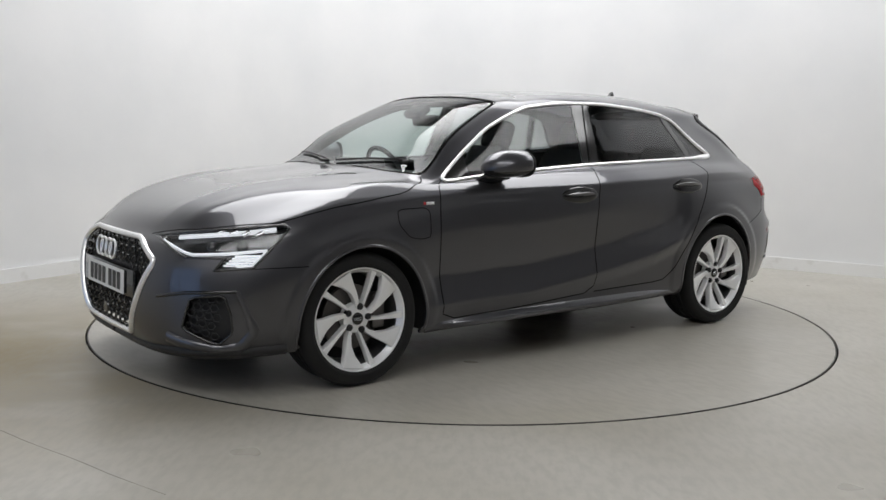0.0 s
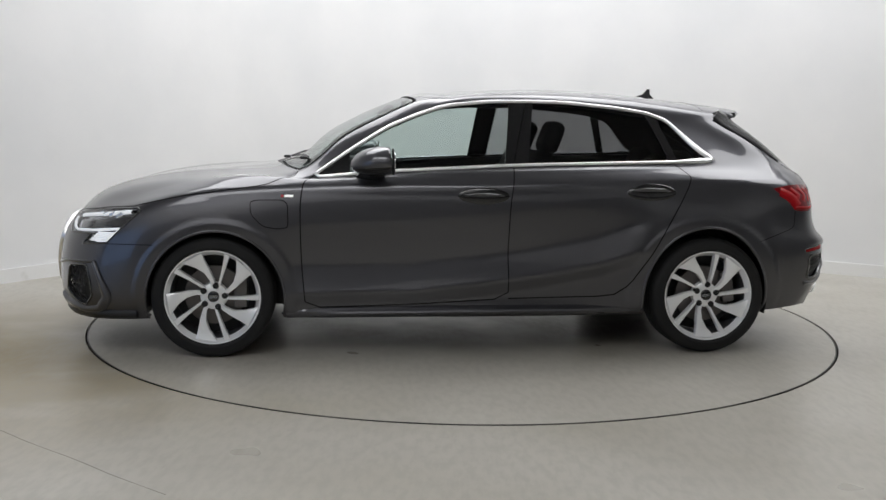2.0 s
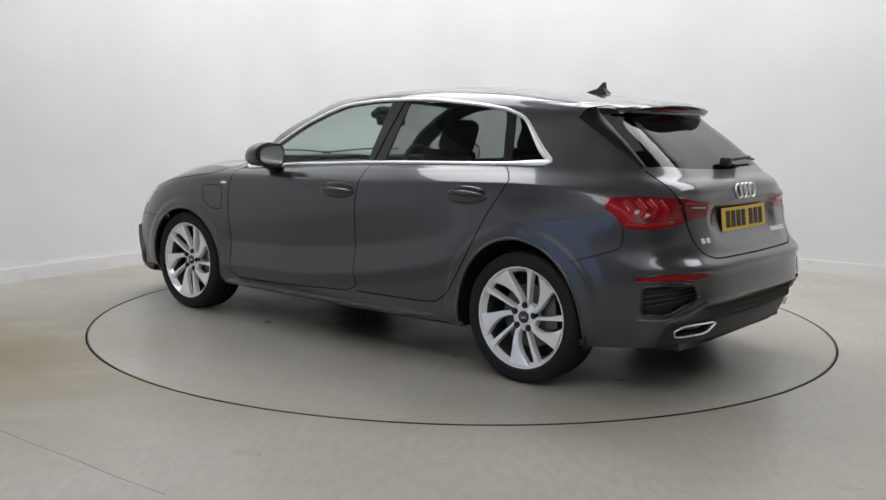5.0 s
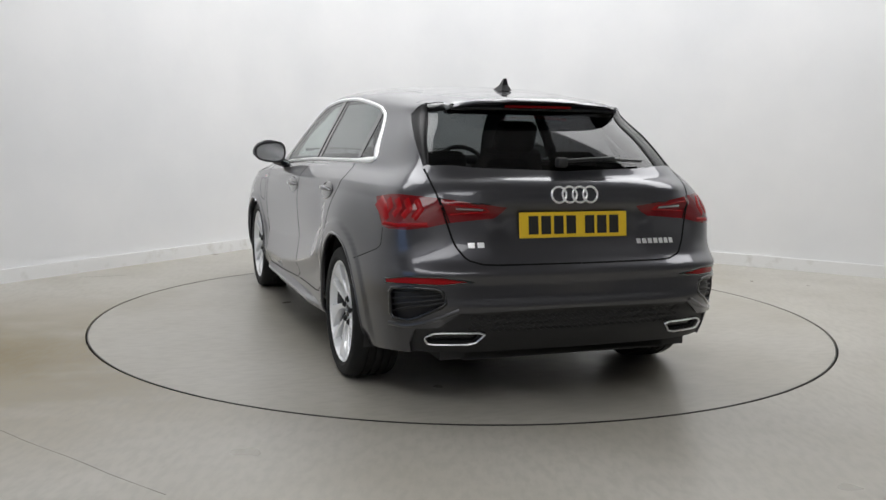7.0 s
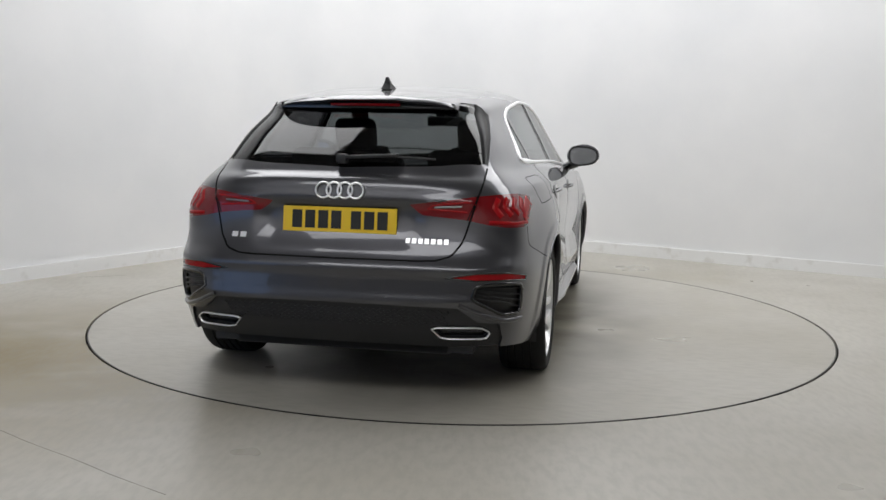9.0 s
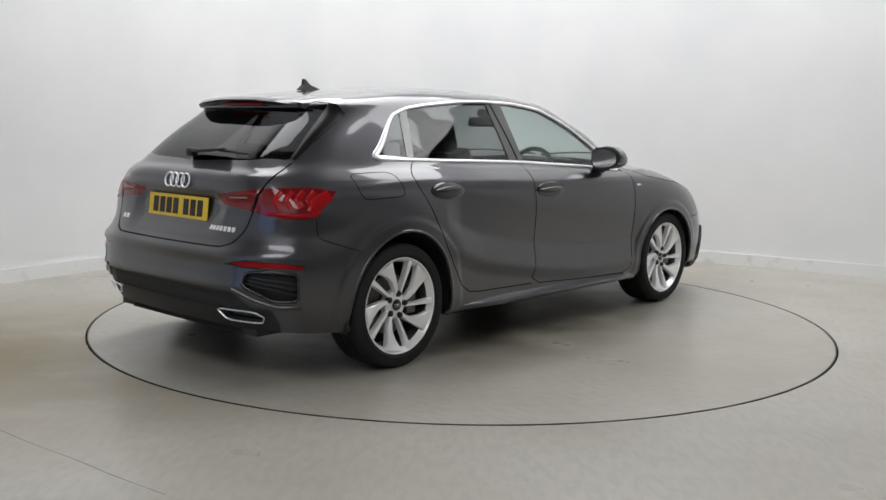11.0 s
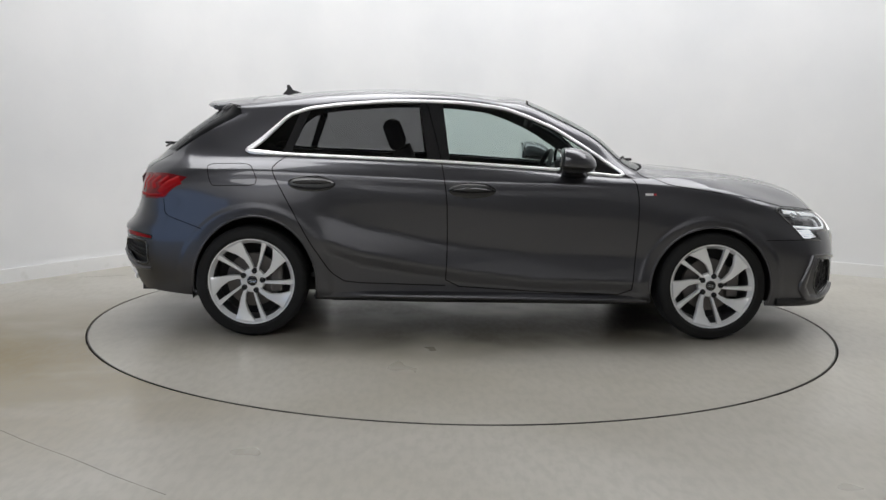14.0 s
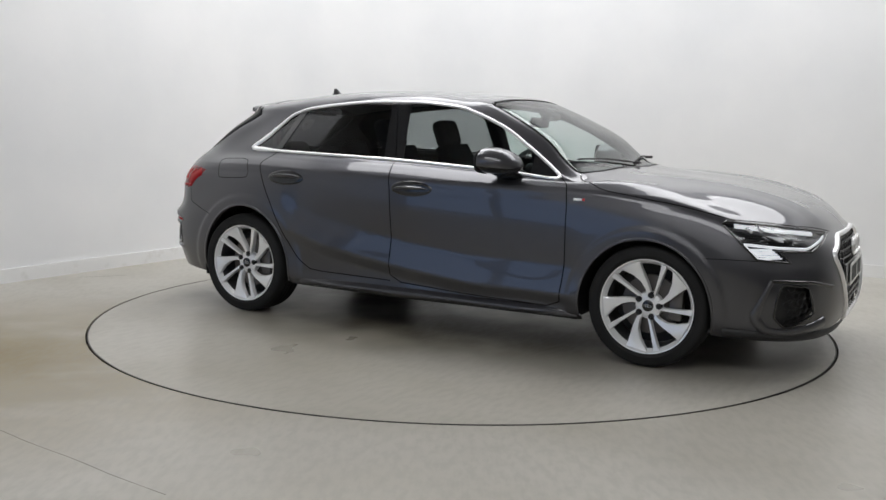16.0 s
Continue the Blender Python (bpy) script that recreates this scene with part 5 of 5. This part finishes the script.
# ---- flanks ----
def mirrors_and_handles():
    for s in (1, -1):
        doors = [o for o in car.children if o.name.startswith(("front_door", "rear_door")) and sum(v.co.y for v in o.data.vertices) * s > 0]
        for d, x, z, y in ((doors[0], -0.076, 0.853, 0.866), (doors[1], -0.975, 0.880, 0.85)):
            p, n = at_body(x, y, z, SIDE)
            m = facing(Vector((p.x, p.y * s, p.z)), Vector((n.x, n.y * s, n.z)))
            bm = bmesh.new()
            bmesh.ops.create_uvsphere(bm, u_segments=28, v_segments=12, radius=1.0, matrix=m @ Matrix.Translation((0, -0.006, 0.0)) @ Matrix.Diagonal((0.136, 0.046, 0.009, 1)))
            part("handle_cup", bm, BLACK_GLOSS, d, "dark door handle recess")
            bm = bmesh.new()
            pts = [(-0.108, 0.004, 0.003), (-0.085, 0.007, 0.020), (-0.04, 0.009, 0.029), (0.02, 0.009, 0.030), (0.07, 0.008, 0.024), (0.108, 0.005, 0.003)]
            rows = []
            for q in pts:
                h = 0.0115 * (1 - (q[0] / 0.135) ** 2)
                rows.append([bm.verts.new(m @ Vector((q[0], q[1] - 0.008 + dy * h, q[2] + dz))) for dy, dz in ((-1, -0.006), (-0.7, 0.003), (0.5, 0.006), (1, 0.0), (0.8, -0.010), (-0.6, -0.010))])
            for a, b in zip(rows, rows[1:]):
                for k in range(6):
                    bm.faces.new((a[k], a[(k + 1) % 6], b[(k + 1) % 6], b[k]))
            bm.faces.new(rows[0])
            bm.faces.new(rows[-1][::-1])
            part("door_handle", bm, PAINT, d, "body-coloured bar handle", sharp=60)
        # mirror
        d = doors[0]
        bm = bmesh.new()
        bmesh.ops.create_uvsphere(bm, u_segments=40, v_segments=24, radius=1.0)
        for v in bm.verts:
            x, y, z = (math.copysign(abs(c) ** 0.90, c) for c in v.co)
            x = max(x, -0.42) if x < 0 else x * (1 - 0.15 * y)
            taper = 1.0 - 0.10 * max(0, y) + 0.06 * z * y
            v.co = Vector((0.475 + x * 0.140 * (1 - 0.1 * z), s * (0.922 + y * 0.108 - 0.02 * x), 1.020 + z * 0.078 * taper * (0.82 if z < 0 else 1.0) - 0.010 * x))
        low = bm.copy()
        for half, keep in ((bm, 1), (low, -1)):
            bmesh.ops.delete(half, geom=[f for f in half.faces if (f.calc_center_median().z - 0.997 + 0.06 * (f.calc_center_median().x - 0.475)) * keep < 0], context="FACES")
        mir = part("door_mirror", bm, PAINT, d, "body-coloured door mirror", sharp=40)
        part("mirror_base", low, BLACK_GLOSS, mir, "gloss black underside of the mirror", sharp=40)
        for nm, x0, ry, rz, material, label in (("mirror_bezel", 0.404, 0.098, 0.066, BLACK_PLASTIC, ""), ("mirror_glass", 0.400, 0.086, 0.054, LAMP_SILVER, "mirror glass")):
            bm = bmesh.new()
            pts = []
            for k in range(40):
                c, d_ = math.cos(2 * math.pi * k / 40), math.sin(2 * math.pi * k / 40)
                pts.append((math.copysign(abs(c) ** 0.7, c) * ry, math.copysign(abs(d_) ** 0.7, d_) * rz * (1 - 0.16 * math.copysign(abs(c) ** 0.7, c))))
            extrude_poly(bm, pts, 0.004, Matrix(((0, 0, -1, x0), (s, 0, 0, s * 0.928), (0, 1, 0, 1.022), (0, 0, 0, 1))))
            part(nm, bm, material, mir, label)
        bm = bmesh.new()
        rows = []
        for k in range(6):
            f = k / 5
            c = Vector((0.515 - 0.03 * f, 0.79 + 0.10 * f, 0.935 + 0.048 * f))
            a, b = 0.080 - 0.02 * f, 0.026 + 0.012 * f
            rows.append([bm.verts.new((c.x + a * math.cos(q), s * (c.y - 0.2 * b * math.sin(q)), c.z + b * math.sin(q))) for q in [2 * math.pi * j / 16 for j in range(16)]])
        for a, b in zip(rows, rows[1:]):
            for j in range(16):
                bm.faces.new((a[j], a[(j + 1) % 16], b[(j + 1) % 16], b[j]))
        bm.faces.new(rows[0])
        bm.faces.new(rows[-1][::-1])
        part("mirror_foot", bm, BLACK_GLOSS, mir, "gloss black mirror foot")
        # side skirt
        bm = bmesh.new()
        rows = []
        for k in range(31):
            x = 0.945 - 1.89 * k / 30
            e = min(1.0, (0.945 - x) / 0.30 + 0.10, (x + 0.945) / 0.45 + 0.15)
            zc = 0.236 + 0.014 * (0.945 - x) / 1.89
            rows.append([bm.verts.new((x, s * (0.852 + dy * e), zc + dz)) for dy, dz in ((-0.035, 0.034), (0.004, 0.028), (0.044, 0.006), (0.047, -0.003), (0.038, -0.018), (-0.03, -0.032))])
        for a, b in zip(rows, rows[1:]):
            for k in range(6):
                bm.faces.new((a[k], a[(k + 1) % 6], b[(k + 1) % 6], b[k]))
        bm.faces.new(rows[0])
        bm.faces.new(rows[-1][::-1])
        part("side_skirt", bm, PAINT, car, "body-coloured side skirt blade", sharp=25)
        # trim badge on the wing
        p, n = at_body(0.942, 0.865, 0.840, SIDE)
        m = facing(Vector((p.x, p.y * s, p.z)), Vector((n.x, n.y * s, n.z)))
        bm = bmesh.new()
        box(bm, (0.046, 0.013, 0.003), m @ Matrix.Translation((0.012 * (-1 if s < 0 else 1), 0, 0.001)), 0.001, 1)
        b = part("wing_badge", bm, CHROME, car, "small chrome and red trim badge")
        bm = bmesh.new()
        box(bm, (0.014, 0.013, 0.003), m @ Matrix.Translation((-0.021 * (-1 if s < 0 else 1), 0, 0.001)), 0.001, 1)
        part("red_bar", bm, RED_SMALL, b)
    wing_l = [o for o in car.children if o.name.startswith("front_wing")][0]
    frame_r = [o for o in car.children if o.name.startswith("side_frame")][1]
    seam([(1.125, .87, .818), (.937, .87, .821), (.933, .88, .680), (.99, .88, .672), (1.06, .88, .684), (1.12, .88, .745)], SIDE, wing_l, 1, True, 2, 0.0045)
    seam([(-1.578, .752, .972), (-1.33, .787, .980), (-1.285, .866, .90), (-1.294, .866, .862), (-1.534, .842, .852), (-1.555, .80, .88)], SIDE, frame_r, -1, True, 2, 0.0045)
    # front wipers
    for y0, y1 in ((0.58, 0.02), (-0.05, -0.60)):
        bm = bmesh.new()
        pts = []
        for k in range(9):
            y = y0 + (y1 - y0) * k / 8
            p, n = at_body(np.interp(abs(y), [0, 0.6], [0.965, 0.83]) - 0.012 * k / 8, abs(y), 1.3, (0, 0, 1))
            pts.append(p * 1.0 if y >= 0 else Vector((p.x, -p.y, p.z)))
        tube(bm, [p + Vector((0.004, 0, 0.008)) for p in pts], 0.0055, 6)
        box(bm, (0.04, 0.05, 0.016), Matrix.Translation(pts[0] + Vector((0.03, 0, 0.004))), 0.005)
        part("front_wiper", bm, BLACK_PLASTIC, windscreen, "black windscreen wiper")


mirrors_and_handles()


# ---- cabin ----
def cabin():
    both("headlining", "roof", LINER, car, 0.0, 0.030, "light grey headlining")
    for s in (1, -1):
        one("pillar_lining", "side_frame", CABIN, car, s, 0.0, 0.028)
        one("door_lining", "front_door", CABIN, car, s, 0.0, 0.07, "dark door lining")
        one("door_lining", "rear_door", CABIN, car, s, 0.0, 0.07, "dark door lining")

    def seat(x, y, width, lean, height, name, label):
        bm = bmesh.new()
        box(bm, (0.50, width, 0.17), Matrix.Translation((x + 0.22, y, 0.47)) @ Matrix.Rotation(radians(-6), 4, "Y"), 0.05, 3)
        ob = part(name, bm, CLOTH, car, label)
        bm = bmesh.new()
        m = Matrix.Translation((x, y, 0.50)) @ Matrix.Rotation(radians(-lean), 4, "Y")
        rows = []
        for k in range(9):
            f = k / 8
            hw = width / 2 * (1.0 - 0.30 * max(0, f - 0.55) / 0.45)
            th = 0.085 - 0.03 * f
            rows.append([bm.verts.new(m @ Vector((dx * th, dy * hw, f * height))) for dx, dy in ((-1, -0.8), (-0.4, -1), (0.7, -1), (1.0, -0.75), (0.7, 0), (1.0, 0.75), (0.7, 1), (-0.4, 1), (-1, 0.8))])
        for a, b in zip(rows, rows[1:]):
            for k in range(9):
                bm.faces.new((a[k], a[(k + 1) % 9], b[(k + 1) % 9], b[k]))
        bm.faces.new(rows[0])
        bm.faces.new(rows[-1][::-1])
        part("backrest", bm, CLOTH, ob, sharp=70)
        return ob, m

    def headrest(ob, m, y, z, w=0.25, h=0.19):
        bm = bmesh.new()
        box(bm, (0.10, w, h), m @ Matrix.Translation((-0.01, y, z + h / 2)), 0.045, 4)
        part("headrest", bm, CLOTH, ob)
        bm = bmesh.new()
        for dy in (-0.06, 0.06):
            tube(bm, [m @ Vector((-0.01, y + dy, z - 0.06)), m @ Vector((-0.01, y + dy, z + 0.04))], 0.007)
        part("headrest_post", bm, LAMP_SILVER, ob)

    for y in (0.37, -0.37):
        ob, m = seat(-0.28, y, 0.50, 20, 0.60, "front_seat", "black cloth sports front seat")
        headrest(ob, m, 0, 0.60)
    ob, m = seat(-1.05, 0.0, 1.20, 24, 0.50, "rear_bench", "black cloth rear bench")
    for y in (0.36, -0.36):
        headrest(ob, m, y, 0.50, 0.25, 0.14)
    headrest(ob, m, 0, 0.49, 0.22, 0.11)
    bm = bmesh.new()
    prof = [(0.98, 0.955), (0.80, 0.968), (0.60, 0.962), (0.50, 0.935), (0.47, 0.86), (0.52, 0.72), (0.60, 0.50), (0.95, 0.50)]
    rows = [[bm.verts.new((x - 0.10 * (abs(y) / 0.74) ** 2 * (x > 0.75) - 0.0, y, z - 0.035 * (abs(y) / 0.74) ** 3)) for x, z in prof] for y in [-0.70 + 1.40 * k / 14 for k in range(15)]]
    for a, b in zip(rows, rows[1:]):
        for k in range(len(prof)):
            bm.faces.new((a[k], a[(k + 1) % len(prof)], b[(k + 1) % len(prof)], b[k]))
    bm.faces.new(rows[0])
    bm.faces.new(rows[-1][::-1])
    dash = part("dashboard", bm, CABIN, car, "dark dashboard")
    bm = bmesh.new()
    box(bm, (0.16, 0.36, 0.06), Matrix.Translation((0.56, -0.37, 0.975)), 0.025, 3)
    part("instrument_hood", bm, CABIN, dash)
    m = Matrix.Translation((0.36, -0.37, 0.90)) @ Matrix.Rotation(radians(-66), 4, "Y")
    bm = bmesh.new()
    tube(bm, [m @ Vector((0.182 * math.cos(q), 0.182 * math.sin(q), 0)) for q in [2 * math.pi * k / 40 for k in range(40)]], 0.015, 8, True)
    w = part("steering_wheel", bm, CABIN, dash, "dark leather steering wheel")
    bm = bmesh.new()
    box(bm, (0.11, 0.14, 0.05), m @ Matrix.Translation((0, 0, 0.0)), 0.02)
    box(bm, (0.03, 0.33, 0.018), m, 0.006)
    box(bm, (0.17, 0.04, 0.018), m @ Matrix.Translation((-0.09, 0, 0)), 0.006)
    part("wheel_boss", bm, CABIN, dash)
    bm = bmesh.new()
    box(bm, (0.035, 0.25, 0.065), Matrix.Translation((0.335, 0, 1.235)) @ Matrix.Rotation(radians(12), 4, "Y"), 0.016, 3)
    tube(bm, [(0.345, 0, 1.25), (0.40, 0, 1.305)], 0.014)
    part("cabin_mirror", bm, CABIN, windscreen, "black rear-view mirror")
    bm = bmesh.new()
    box(bm, (0.10, 0.16, 0.05), Matrix.Translation((0.40, 0, 1.285)) @ Matrix.Rotation(radians(32), 4, "Y"), 0.02)
    part("sensor_housing", bm, CABIN, windscreen)
    bm = bmesh.new()
    box(bm, (0.46, 1.08, 0.03), Matrix.Translation((-1.50, 0, 0.95)), 0.008)
    part("parcel_shelf", bm, CABIN, car, "dark parcel shelf")
    bm = bmesh.new()
    box(bm, (2.6, 1.36, 0.03), Matrix.Translation((-0.35, 0, 0.33)), 0.005)
    part("cabin_floor", bm, CABIN, car)


cabin()


def motions():
    """The table carries the car round at a steady pace."""
    rows_table, rows_car = [], []
    for k in range(33):
        t = k / 2
        a = TURN_START + TURN_RATE * t
        rows_table.append((t, pose(0, 0, 0, 0, 0, a)))
        rows_car.append((t, pose(0, 0, 0, 0, 0, a) @ Matrix.Translation((-CAR_OFF[0], -CAR_OFF[1], 0))))
    walk(table, rows_table)
    walk(car, rows_car)


motions()
